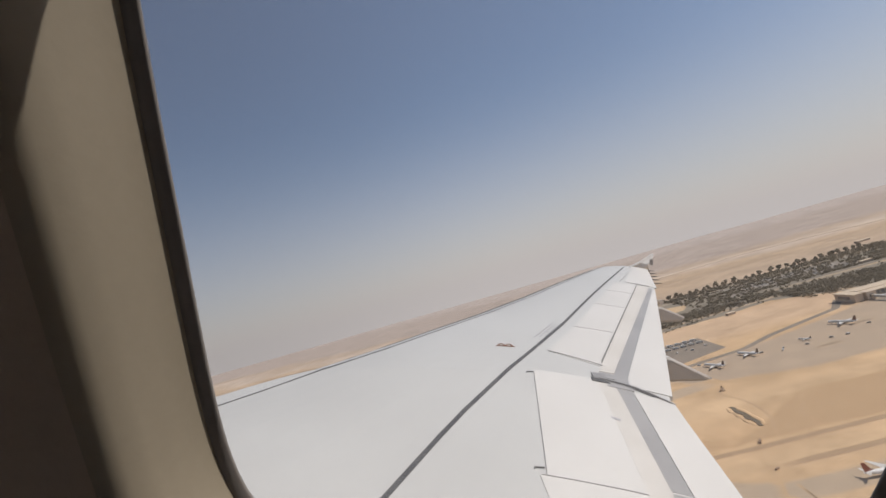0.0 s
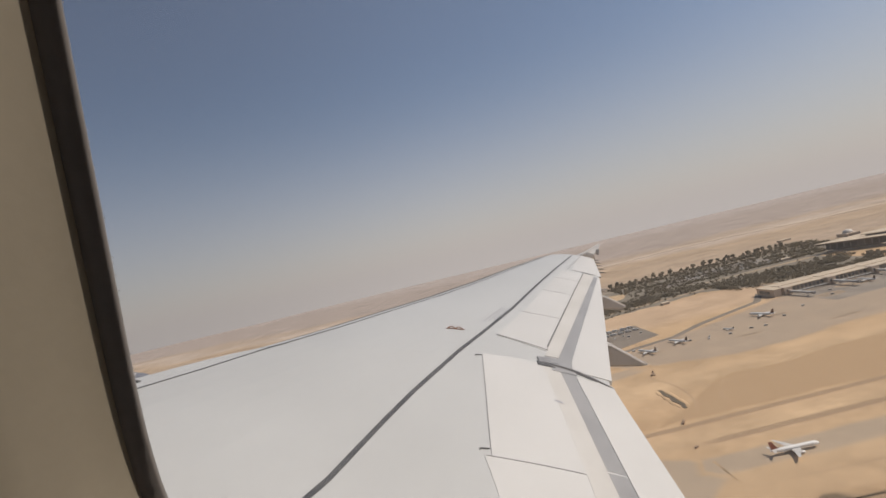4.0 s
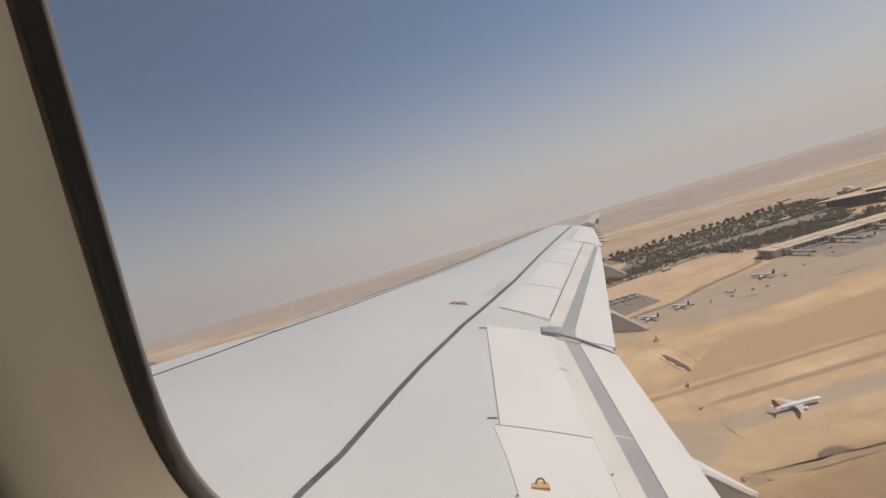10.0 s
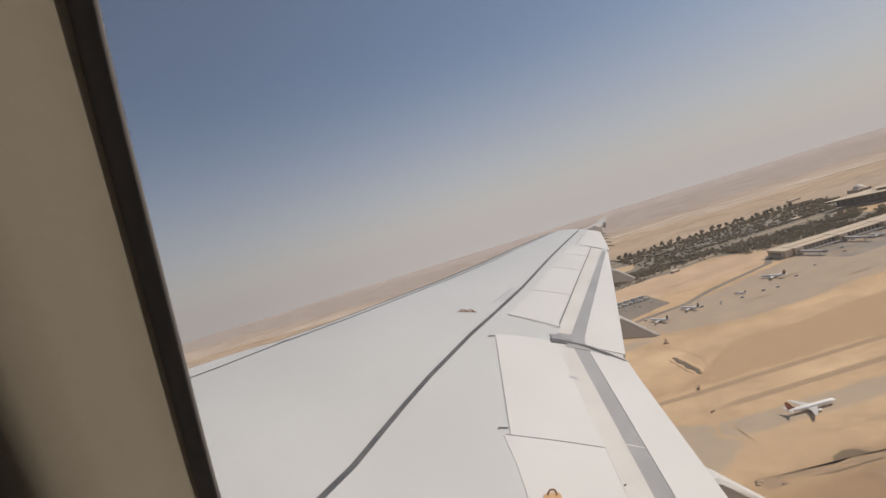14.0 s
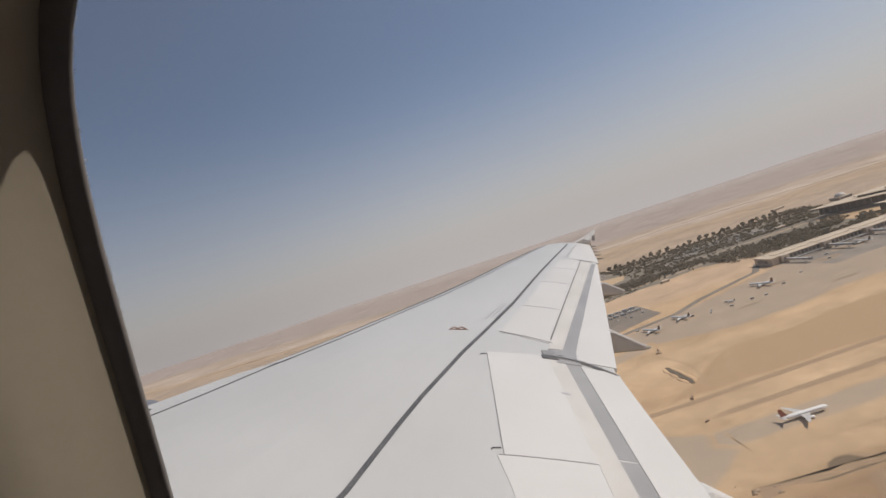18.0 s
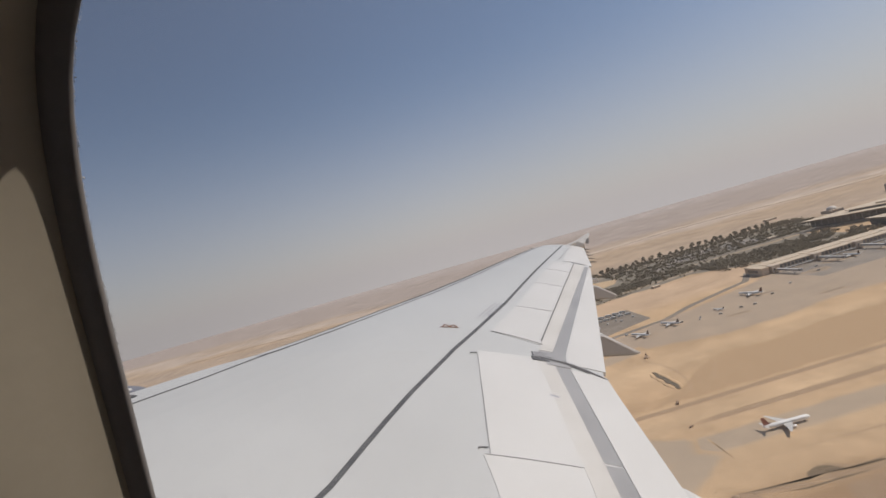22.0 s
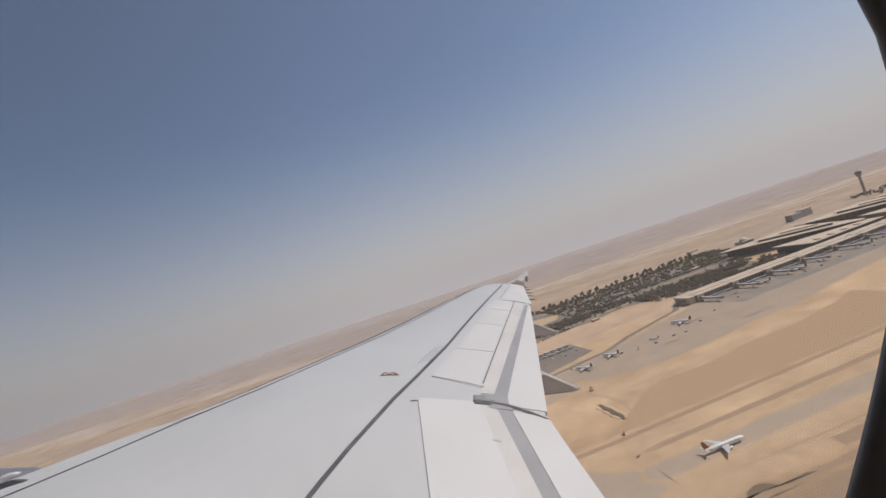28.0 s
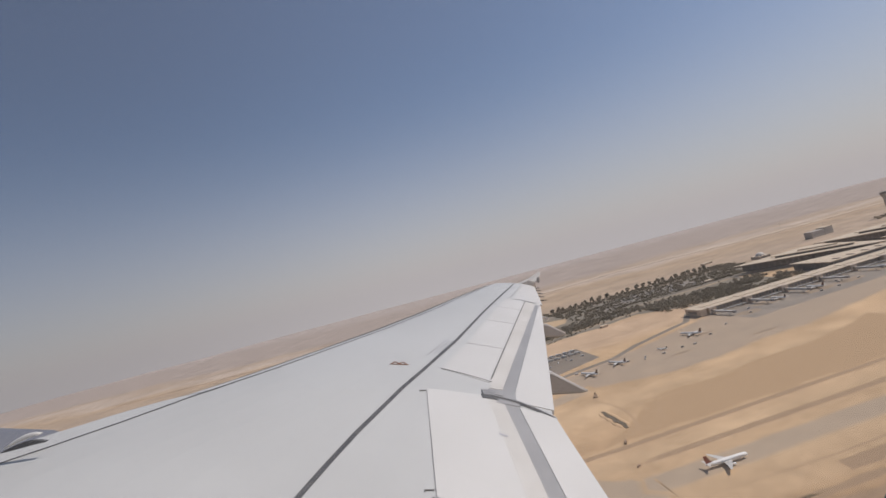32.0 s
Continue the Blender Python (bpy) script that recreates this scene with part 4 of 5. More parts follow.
apron_edge = [(606, -128), (571, -237), (571, -316), (588, -403), (588, -474), (611, -560), (640, -700), (648, -812), (640, -1500)]
patch("apron", apron_edge + [(812, -1500), (812, -470), (790, -427), (763, -350), (740, -291), (716, -225), (690, -120), (650, -98)], 0.06, apron_soft, "stained grey apron concrete, sandy along its edge", "apron", 2.0, 14, 14.0)
structure("gate_apron", slab([(700, -478), (806, -478), (806, -1480), (716, -1480), (712, -800)], 0.05, 0.075), concrete_dark, "darker oil-stained concrete along the gates", None, "apron")
rng = random.Random(41)
for k in range(9):
    x, y, l = rng.uniform(722, 776), -500 - 77 * k + rng.uniform(-8, 20), rng.uniform(16, 34)
    patch("gate_stain", [(x - 9, y - l), (x + 8, y - l - 6), (x + 12, y), (x + 7, y + l), (x - 8, y + l - 5), (x - 13, y + 3)], 0.085, stain_edged, "dark oily stain on the gate concrete", "stain", 2.0, 50 + k, 4.0)
for x, y, l in ((700, -386, 16), (676, -232, 13), (662, -178, 13), (640, -300, 18), (622, -420, 20)):
    patch("apron_stain", [(x - 4, y - l), (x + 5, y - l + 3), (x + 6, y + 2), (x + 3, y + l), (x - 5, y + l - 4), (x - 6, y)], 0.075, stain_edged, "dark oily stain on the apron concrete", "stain", 1.2, int(x), 2.5)
structure("vehicle_lot", slab([(846, -108), (852, -150), (850, -228), (748, -226), (700, -94), (760, -92)], -0.3, 0.08), road_dark, "dark asphalt vehicle lot", None, "car park")
structure("cargo_yard", slab([(700, 75), (690, 60), (470, 84), (428, 96), (420, 140), (430, 200), (530, 182), (600, 190), (640, 190), (660, 130)], -0.3, 0.05), road_dark, "dark stained cargo yard", None, "apron")
structure("hangar_yard", slab([(846, 20), (890, 160), (866, 300), (850, 485), (820, 620), (770, 625), (768, 250), (700, 150), (690, 40)], -0.3, 0.058), road_dark, "dark hangar yard paving", None, "apron")
structure("hangar_front_yard", slab([(652, 250), (652, 640), (600, 640), (590, 300), (640, 200)], -0.3, 0.046), concrete, "pale hangar apron", None, "apron")
patch("gravel_field", [(577, 272), (578, 198), (636, 196), (632, 268)], 0.03, field_edged, "rectangular darker gravel plot", amp=0.8, seed=8, fade=3.0)
patch("gravel_field", [(668, -6), (432, 15), (424, 38), (446, 34), (646, 28)], 0.035, track_edged, "long dark earth bank beside the avenue", amp=1.0, seed=9, fade=3.0)
patch("gravel_field", [(395, 116), (379, 116), (378, 97), (382, 54), (386, 41), (392, 58)], 0.034, track_edged, "shallow brown pit in the sand", amp=0.8, seed=10, fade=2.5)


def trench(a, b, width, label):
    """A dug trench: low uneven spoil either side of a ragged dark floor."""
    t = thing("trench", pose(0, 0, 0), label, "trench")
    d = (Vector(b) - Vector(a))
    n = max(6, int(d.length / 3))
    o = Vector((-d.y, d.x)).normalized()
    rng = random.Random(int(abs(a[0])))
    for side in (-1, 1):
        rings = []
        for k in range(n + 1):
            c = Vector(a) + d * k / n
            e = math.sin(math.pi * (0.03 + 0.94 * k / n)) ** 0.5
            w, h = rng.uniform(0.6, 1.3) * e, rng.uniform(0.08, 0.5) * e
            r = [(width * 0.34, -0.02), (width * (0.4 + 0.2 * w), h * 0.5), (width * (0.5 + 0.4 * w), h * 0.4), (width * (0.5 + 0.75 * w), -0.05)]
            rings.append([(c.x + side * o.x * u, c.y + side * o.y * u, z) for u, z in r] + [(c.x + side * o.x * width * 0.45, c.y + side * o.y * width * 0.45, -0.2)])
        part("bank", loft(bmesh.new(), rings), sand, t, "low bank of dug sand", True)
    rings = []
    for k in range(n + 1):
        sway = width * 0.16 * math.sin(k * 0.9) + width * rng.uniform(-0.08, 0.08)
        c = Vector(a) + d * k / n + o * sway
        w = width * rng.uniform(0.32, 0.56) * (0.3 + 0.7 * math.sin(math.pi * (0.08 + 0.84 * k / n)))
        rings.append([(c.x + o.x * w, c.y + o.y * w, 0.5), (c.x - o.x * w * 0.8, c.y - o.y * w * 0.8, 0.5), (c.x - o.x * w * 0.8, c.y - o.y * w * 0.8, -0.2), (c.x + o.x * w, c.y + o.y * w, -0.2)])
    part("trench_floor", loft(bmesh.new(), rings), trench_dark, t, "dark trench floor")
    return t


trench((521, -116.5), (461, -116), 6.5, "dark open trench with pale spoil beside it")
trench((734, -79), (690, -80), 4.5, "narrow dark trench in the sand")
trench((664, -81), (618, -79), 7.0, "dark open trench in the sand")


def excavation(x, y, rx, ry, seed):
    """A dug hollow with heaps round it."""
    rng = random.Random(seed)
    t = thing("excavation", pose(x, y, 0), "dark excavated hollow ringed by heaps of spoil", "excavation")
    ph = [rng.uniform(0, 6.3) for _ in range(3)]
    pts = []
    for k in range(30):
        a = 2 * math.pi * k / 30
        w = 1 + 0.2 * math.sin(2 * a + ph[0]) + 0.12 * math.sin(3 * a + ph[1]) + 0.06 * math.sin(7 * a + ph[2])
        pts.append((rx * w * math.cos(a), ry * w * math.sin(a)))
    part("hollow", slab(pts, -0.2, 0.05), track_soft, t, "brown hollow floor")
    for k in range(6):
        a = rng.uniform(0, 6.3)
        c, r, h = (rx * 1.1 * math.cos(a), ry * 1.1 * math.sin(a)), rng.uniform(1.0, 2.4), rng.uniform(0.3, 0.9)
        rings = []
        for q_, z in ((1.0, -0.1), (0.8, 0.45), (0.5, 0.8), (0.15, 1.0)):
            rings.append([(c[0] + r * q_ * math.cos(b_) * rng.uniform(0.6, 1.4), c[1] + 1.5 * r * q_ * math.sin(b_) * rng.uniform(0.6, 1.4), h * z * rng.uniform(0.7, 1.2)) for b_ in [6.283 * i / 9 for i in range(9)]])
        part("spoil_heap", loft(bmesh.new(), rings), spoil, t, "heap of brown spoil", True)
    return t


patch("gravel_field", [(290, -52), (289, -76), (286, -96), (291, -104), (295, -112), (294, -121), (285, -130), (286, -150), (284, -200), (276, -205), (273, -137), (273, -110), (277, -88), (283, -66)], 0.036, track_edged, "dark disturbed earth round a dug pit", amp=2.0, seed=21, fade=3.0)
patch("gravel_field", [(289, -57), (287, -76), (285, -99), (291, -104), (294, -112), (292, -119), (284, -124), (284, -146), (279, -150), (280, -128), (283, -112), (282, -98), (285, -78)], 0.05, dark_edged, "black floor of a dug pit", amp=1.4, seed=22, fade=1.8)
patch("gravel_field", [(280, -76), (275, -94), (275, -116), (276, -136), (278, -116), (278, -94)], 0.046, dark_edged, "dark streak beside a dug pit", amp=0.9, seed=23, fade=1.0)
strip("dirt_track", [(359, -81), (342, -80.5), (324, -80)], 1.5, 0.09, dark_edged, "thin dark line across the taxiway", "track")
excavation(283, -60, 5, 7, 4)
excavation(476, -708, 6, 9, 5)
excavation(288, -556, 5, 7, 6)


# ---- airliners ----
def airliner(name, length, fin_mat, m, label, group=""):
    """A parked jet; nose along +y, wheels on the ground."""
    s = length / 40.0
    r = 2.0 * s
    zc = 3.6 * s
    t = thing(name, m, label, "airliner", group)
    prof = ((0.05, 20.0), (0.7, 19.6), (1.35, 18.6), (1.8, 17.0), (2.0, 15.0), (2.0, -9.0), (1.7, -13.0), (1.1, -17.0), (0.45, -19.6), (0.1, -20.0))
    rings = []
    for rad, y in prof:
        lift = 0.9 * max(0.0, (-9 - y) / 11) if y < -9 else -0.35 * max(0.0, (y - 17) / 3)
        rings.append(circle((0, y * s, zc + lift * s), rad * s, 14, "y"))
    body = part("fuselage", loft(bmesh.new(), rings), plane_white, t, "white painted fuselage", True)
    for side in (-1, 1):
        for k in range(2):
            bm = boxes((side * 1.93 * s - 0.1 * s, side * 1.93 * s + 0.1 * s, (-9 + 12 * k) * s, (2 + 12 * k) * s, zc + 0.5 * s, zc + 0.66 * s))
            part("window_row", bm, glass_dark, body, "dark row of cabin windows")
        wing = [(side * 1.5 * s, 4.0 * s), (side * 17 * s, -6.5 * s), (side * 17 * s, -8.2 * s), (side * 6 * s, -4.6 * s), (side * 1.5 * s, -4.2 * s)]
        bm = bmesh.new()
        low = [(x, y, zc - 1.0 * s + abs(x) * 0.085) for x, y in wing]
        loft(bm, [low, [(x, y, z + (0.7 if abs(x) < 3 * s else 0.25) * s) for x, y, z in low]])
        part("wing", bm, plane_grey, t, "grey swept wing")
        tail = [(side * 0.3 * s, -14.6 * s), (side * 6.2 * s, -18.4 * s), (side * 6.2 * s, -19.6 * s), (side * 0.3 * s, -18.4 * s)]
        bm = bmesh.new()
        low = [(x, y, zc + 0.9 * s + abs(x) * 0.1) for x, y in tail]
        loft(bm, [low, [(x, y, z + 0.22 * s) for x, y, z in low]])
        part("stabiliser", bm, plane_grey, t)
        eng = lathe(((0.6, -2.4), (0.95, -1.2), (1.15, 0.4), (1.12, 1.9), (0.95, 2.3), (0.85, 1.7), (0.05, 1.5)), 12, "y", (side * 5.8 * s, 1.6 * s, zc - 2.0 * s))
        bmesh.ops.scale(eng, vec=(s, s, s), verts=eng.verts, space=Matrix.Translation((-side * 5.8 * s, -1.6 * s, -(zc - 2.0 * s))))
        part("engine", eng, plane_white, t, "", True)
        part("pylon", boxes((side * 5.8 * s - 0.15 * s, side * 5.8 * s + 0.15 * s, -0.6 * s, 2.6 * s, zc - 1.0 * s, zc - 0.5 * s)), plane_grey, t)
        leg = part("main_gear", boxes((side * 3.0 * s - 0.15, side * 3.0 * s + 0.15, -2.6 * s - 0.15, -2.6 * s + 0.15, 0.5 * s, zc - 0.6 * s)), steel, t)
        part("wheel", lathe(((0.3, -0.45), (0.58, -0.4), (0.58, 0.4), (0.3, 0.45)), 12, "x", (side * 3.0 * s, -2.6 * s, 0.58)), tyre, leg)
    bm = bmesh.new()
    fin = [(-11.6, 1.6), (-14.0, 2.4), (-17.4, 8.3), (-20.0, 8.3), (-18.9, 1.4)]
    loft(bm, [[(-0.14 * s, y * s, zc + z * s) for y, z in fin], [(0.14 * s, y * s, zc + z * s) for y, z in fin]])
    part("tail_fin", bm, fin_mat, t, "coloured tail fin")
    leg = part("nose_gear", boxes((-0.12, 0.12, 15.0 * s - 0.12, 15.0 * s + 0.12, 0.4 * s, zc - 1.5 * s)), steel, t)
    part("wheel", lathe(((0.25, -0.3), (0.45, -0.28), (0.45, 0.28), (0.25, 0.3)), 12, "x", (0, 15.0 * s, 0.45)), tyre, leg)
    part("cockpit_window", boxes((-1.1 * s, 1.1 * s, 18.2 * s, 18.75 * s, zc + 0.45 * s, zc + 0.85 * s)), glass_dark, body)
    return t


airliner("airliner", 66, fin_maroon, pose(350, -985, 0.06, 0, 0, 178), "long white airliner with a brown fin on the taxiway")
airliner("airliner", 35.5, fin_red, pose(345, -135, 0.06, 0, 0, 177), "white airliner with a rust-red fin on the taxiway")
jet = airliner("airliner", 33.5, fin_blue, pose(680, -222, 0.06, 0, 0, -66), "white parked airliner with a dark fin", "airliners parked on the apron")
jet2 = airliner("airliner", 38, fin_maroon, pose(712, -370, 0.06, 0, 0, -66), "white parked airliner with a brown fin", "airliners parked on the apron")
airliner("airliner", 18, fin_blue, pose(683, -299, 0.06, 0, 0, -66), "small white parked jet with a dark fin", "airliners parked on the apron")
copy_thing(jet, pose(666, -170, 0.06, 0, 0, -66))
for src, k in ((jet, 2), (jet2, 3), (jet, 5), (jet2, 6), (jet, 8), (jet, 9), (jet2, 11)):
    copy_thing(src, pose(766, -458 - 77 * k + 26, 0.075, 0, 0, -90))


# ---- terminal buildings ----
PIER_X, PIER_Y, BAY = 806.0, -458.0, 77.0


def on_pier(dx, dy, turn=0.0):
    """A place counted from the concourse's head: dx away from the runway, dy along it, backwards."""
    return pose(PIER_X, PIER_Y, 0) @ pose(dx, -dy, 0, 0, 0, turn)


def concourse(m):
    """One bay group of the long pier: glazed sides between piers under a flat sand-coloured roof, with a stone gate block."""
    t = thing("concourse", m, "sand-roofed concourse section with dark glazing", "terminal", "sections of the long concourse")
    L = BAY
    part("wall", boxes((2.0, 44.0, -L, 0, 0, 4.2)), wall_stone, t, "sand-coloured plinth")
    part("hall", boxes((2.4, 43.6, -L, 0, 4.2, 11.2)), glass_dark, t, "dark glazed hall")
    for k in range(11):
        y = -7 * k - 0.6
        part("pier", boxes((1.6, 2.5, y - 0.5, y + 0.5, 0, 11.2), bevel=0.08), wall_stone, t)
        part("sill_band", boxes((1.9, 2.45, y - 6.4, y - 0.6, 7.2, 7.7)), mullion, t)
        part("service_opening", boxes((1.85, 2.05, y - 5.9, y - 1.2, 0, 3.2)), glass_dark, t, "dark ground floor opening")
    part("roof", boxes((-1.5, 47.0, -L, 0, 11.2, 12.6), bevel=0.15), roof_pale, t, "flat sand-coloured roof with a deep edge")
    part("roof_kerb", boxes((16, 30, -L + 5, -5, 12.6, 13.5), bevel=0.15), roof_pale, t)
    part("gate_block", boxes((-6, 8, -16, -2, 0, 13.4), bevel=0.25), wall_stone, t, "stone gate block")
    part("gate_window", boxes((-6.2, -5.8, -12, -6, 4.8, 9.5)), glass_dark, t)
    part("service_gallery", boxes((-12, -10, -L + 4, -18, 4.4, 5.4), bevel=0.1), bridge_white, t, "pale walkway along the gates")
    return t


section = concourse(on_pier(0, 14))
for k in range(1, 13):
    copy_thing(section, on_pier(0, 14 + (BAY + 0.2) * k))
end_block = thing("concourse_end", on_pier(0, 0), "plain sand-coloured end block of the concourse", "terminal")
part("wall", boxes((-2, 42, -13.6, 0, 0, 12.0), bevel=0.25), wall_stone, end_block)
part("roof", boxes((-3, 43, -13.7, 1, 12.0, 13.2), bevel=0.2), roof_pale, end_block)
part("end_window", boxes((8, 34, -0.2, 0.25, 4.5, 9.5)), glass_dark, end_block)


def prism(pts, z0, z1, tilt=0.0):
    """A plan outline raised between two heights; tilt lifts the far side of the top."""
    x0 = min(p[0] for p in pts)
    bm = bmesh.new()
    return loft(bm, [[(x, y, z0 + tilt * (x - x0)) for x, y in pts], [(x, y, z1 + tilt * (x - x0)) for x, y in pts]])


def shrunk(pts, k):
    cx, cy = sum(p[0] for p in pts) / len(pts), sum(p[1] for p in pts) / len(pts)
    return [(cx + (x - cx) * k, cy + (y - cy) * k) for x, y in pts]


def hall(m):
    """A three-cornered terminal hall: deep sloped roof over dark glazing, with a raised middle, and a lower hall before it."""
    t = thing("terminal_hall", m, "three-cornered terminal hall with a broad sand-coloured roof", "terminal", "terminal halls")
    tri = [(304, 0), (304, -226), (250, -230), (90, -212), (84, -200)]
    part("wall", prism(shrunk(tri, 0.89), 0, 4), wall_stone, t, "sand-coloured hall walls")
    part("glazing", prism(shrunk(tri, 0.88), 4, 20, 0.012), glass_dark, t, "tall dark glazed walls")
    part("roof", prism(tri, 19.6, 21.4, 0.012), roof_pale, t, "broad sand-coloured roof")
    part("fascia", prism(shrunk(tri, 1.006), 19.2, 20.3, 0.012), roof_brown, t, "dark brown roof edge")
    up = shrunk(tri, 0.55)
    part("upper_glazing", prism(shrunk(up, 0.92), 21, 26, 0.012), glass_dark, t, "dark clerestory")
    part("upper_roof", prism(up, 26, 27.4, 0.012), roof_pale, t, "raised middle roof")
    part("top_roof", prism(shrunk(tri, 0.26), 27.2, 31, 0.012), roof_pale, t, "small raised crown of the roof")
    n = 22
    a, b = Vector(shrunk(tri, 0.9)[0]), Vector(shrunk(tri, 0.9)[4])
    for k in range(n + 1):
        p = a + (b - a) * k / n
        part("column", lathe(((0.6, 0), (0.6, 20.4)), 8, "z", (p.x, p.y, 0)), mullion, t)
    low = [(54, -24), (158, -26), (92, -196), (84, -214), (54, -216)]
    part("lower_hall", prism(shrunk(low, 0.94), 0, 16.4), glass_dark, t, "dark glazed lower hall")
    part("lower_roof", prism(low, 16.4, 17.8), roof_pale, t, "flat roof of the lower hall")
    for k in range(4):
        y = -54 - 36 * k
        part("roof_vent", boxes((62, 76, y - 2.5, y + 2.5, 17.8, 19.2), bevel=0.2), roof_brown, t, "brown rooftop vent")
    return t


first = hall(pose(PIER_X, -782, 0))
for k in range(1, 3):
    copy_thing(first, pose(PIER_X, -782 - 250 * k, 0))


def jet_bridge(m):
    t = thing("jet_bridge", m, "pale covered jet bridge on a steel leg", "jet bridge", "jet bridges")
    part("tunnel", boxes((-44, 0, -1.8, 1.8, 4.6, 7.8), bevel=0.15), bridge_white, t)
    part("tunnel_band", boxes((-43.9, -1, -1.86, -1.78, 5.6, 6.6), (-43.9, -1, 1.78, 1.86, 5.6, 6.6)), glass_dark, t)
    part("rotunda", lathe(((2.6, 0.0), (2.6, 8.0), (1.8, 8.6)), 12, "z"), wall_stone, t)
    part("cab", boxes((-49, -44, -2.4, 2.4, 4.2, 8.2), bevel=0.2), mullion, t)
    leg = part("leg", boxes((-35.4, -34.8, -1.6, -1.2, 0.5, 4.6), (-35.4, -34.8, 1.2, 1.6, 0.5, 4.6), (-35.6, -34.6, -1.8, 1.8, 0.5, 1.0)), steel, t)
    for y in (-1.6, 1.6):
        part("wheel", lathe(((0.3, -0.2), (0.5, -0.18), (0.5, 0.18), (0.3, 0.2)), 10, "y", (-35.1, y, 0.5)), tyre, leg)
    return t


bridge = jet_bridge(on_pier(-8.6, 23, 4))
for k in range(1, 13):
    copy_thing(bridge, on_pier(-8.6, 23 + (BAY + 0.2) * k, 5 - 3 * (k % 3)))

# block with a mast behind the terminals
t = thing("plant_building", pose(1380, -1390, 0, 0, 0, 6), "grey twin-block plant building with a thin mast", "building")
part("wall", boxes((0, 30, 0, 34, 0, 24), (0, 27, 38, 92, 0, 21), bevel=0.3), tower_concrete, t)
for k in range(9):
    part("louvre", boxes((-0.25, 0.1, 3 + 9.8 * k, 8 + 9.8 * k, 5, 18)), mullion, t)
part("roof", boxes((-0.6, 30.6, -0.6, 34.6, 24, 24.8)), roof_pale, t)
part("mast", lathe(((0.5, 0), (0.25, 20)), 8, "z", (15, 17, 24.6)), steel, t)

# white dome pavilion
t = thing("domed_pavilion", pose(1282, -1020, 0), "white domed pavilion in open sand", "building")
part("wall", boxes((-18, 18, -18, 18, 0, 8), bevel=0.4), wall_stone, t)
part("dome", lathe(((12.5, 0), (11.9, 3.4), (9.6, 6.4), (6, 8.8), (0.1, 10)), 20, "z", (0, 0, 8)), dome_white, t, "white dome", True)
part("arcade", boxes(*[(-18.6, -17.9, -16 + 6.6 * k, -12 + 6.6 * k, 0.4, 6.0) for k in range(5)]), glass_dark, t, "dark arcade openings")

# control tower
t = thing("control_tower", pose(1403, -1644, 0), "tall pale concrete control tower with a flared glazed cab", "control tower")
part("base", boxes((-12, 12, -10, 10, 0, 9), bevel=0.3), wall_stone, t)
part("shaft", lathe(((6.2, 0), (4.6, 18), (4.2, 62)), 12, "z"), tower_concrete, t, "tapered concrete shaft")
part("flare", lathe(((4.2, 62), (9.5, 73), (9.8, 76)), 16, "z"), tower_concrete, t, "flared cab underside")
cab = part("cab_glazing", lathe(((9.0, 76), (10.0, 82)), 16, "z"), glass_dark, t, "dark cab windows")
for k in range(16):
    a = 2 * math.pi * k / 16
    bm = loft(bmesh.new(), [circle((9.1 * math.cos(a), 9.1 * math.sin(a), 76), 0.2, 5), circle((10.1 * math.cos(a), 10.1 * math.sin(a), 82), 0.2, 5)])
    part("mullion", bm, mullion, cab)
part("cab_roof", lathe(((10.6, 82), (10.6, 83.2), (3.0, 85), (2.4, 88)), 16, "z"), tower_concrete, t, "cab roof")
part("antenna", lathe(((0.3, 88), (0.1, 97)), 6, "z"), steel, t)
part("gallery_rail", lathe(((10.9, 76), (10.9, 77), (10.8, 77), (10.8, 76)), 16, "z"), steel, t)


# floodlight masts
def flood_mast(m):
    t = thing("floodlight_mast", m, "tall thin steel apron floodlight mast", "light mast", "apron floodlight masts")
    part("pole", lathe(((0.55, 0), (0.28, 34)), 8, "z"), steel, t)
    part("head_frame", lathe(((0.6, 33.2), (1.9, 33.6), (1.9, 34.0), (0.5, 34.2)), 10, "z"), steel, t)
    for k in range(6):
        a = 2 * math.pi * k / 6
        part("floodlight", boxes((2.0 * math.cos(a) - 0.4, 2.0 * math.cos(a) + 0.4, 2.0 * math.sin(a) - 0.4, 2.0 * math.sin(a) + 0.4, 33.0, 33.7), bevel=0.08), plane_grey, t)
    part("footing", boxes((-1, 1, -1, 1, -0.2, 0.7), bevel=0.08), concrete, t)
    return t


mast = flood_mast(pose(815, -1540, 0.0))
for x, y in ((812, -1710), (815, -1900), (820, -2100), (822, -2340), (985, -1570), (990, -1810)):
    copy_thing(mast, pose(x, y, 0.0))

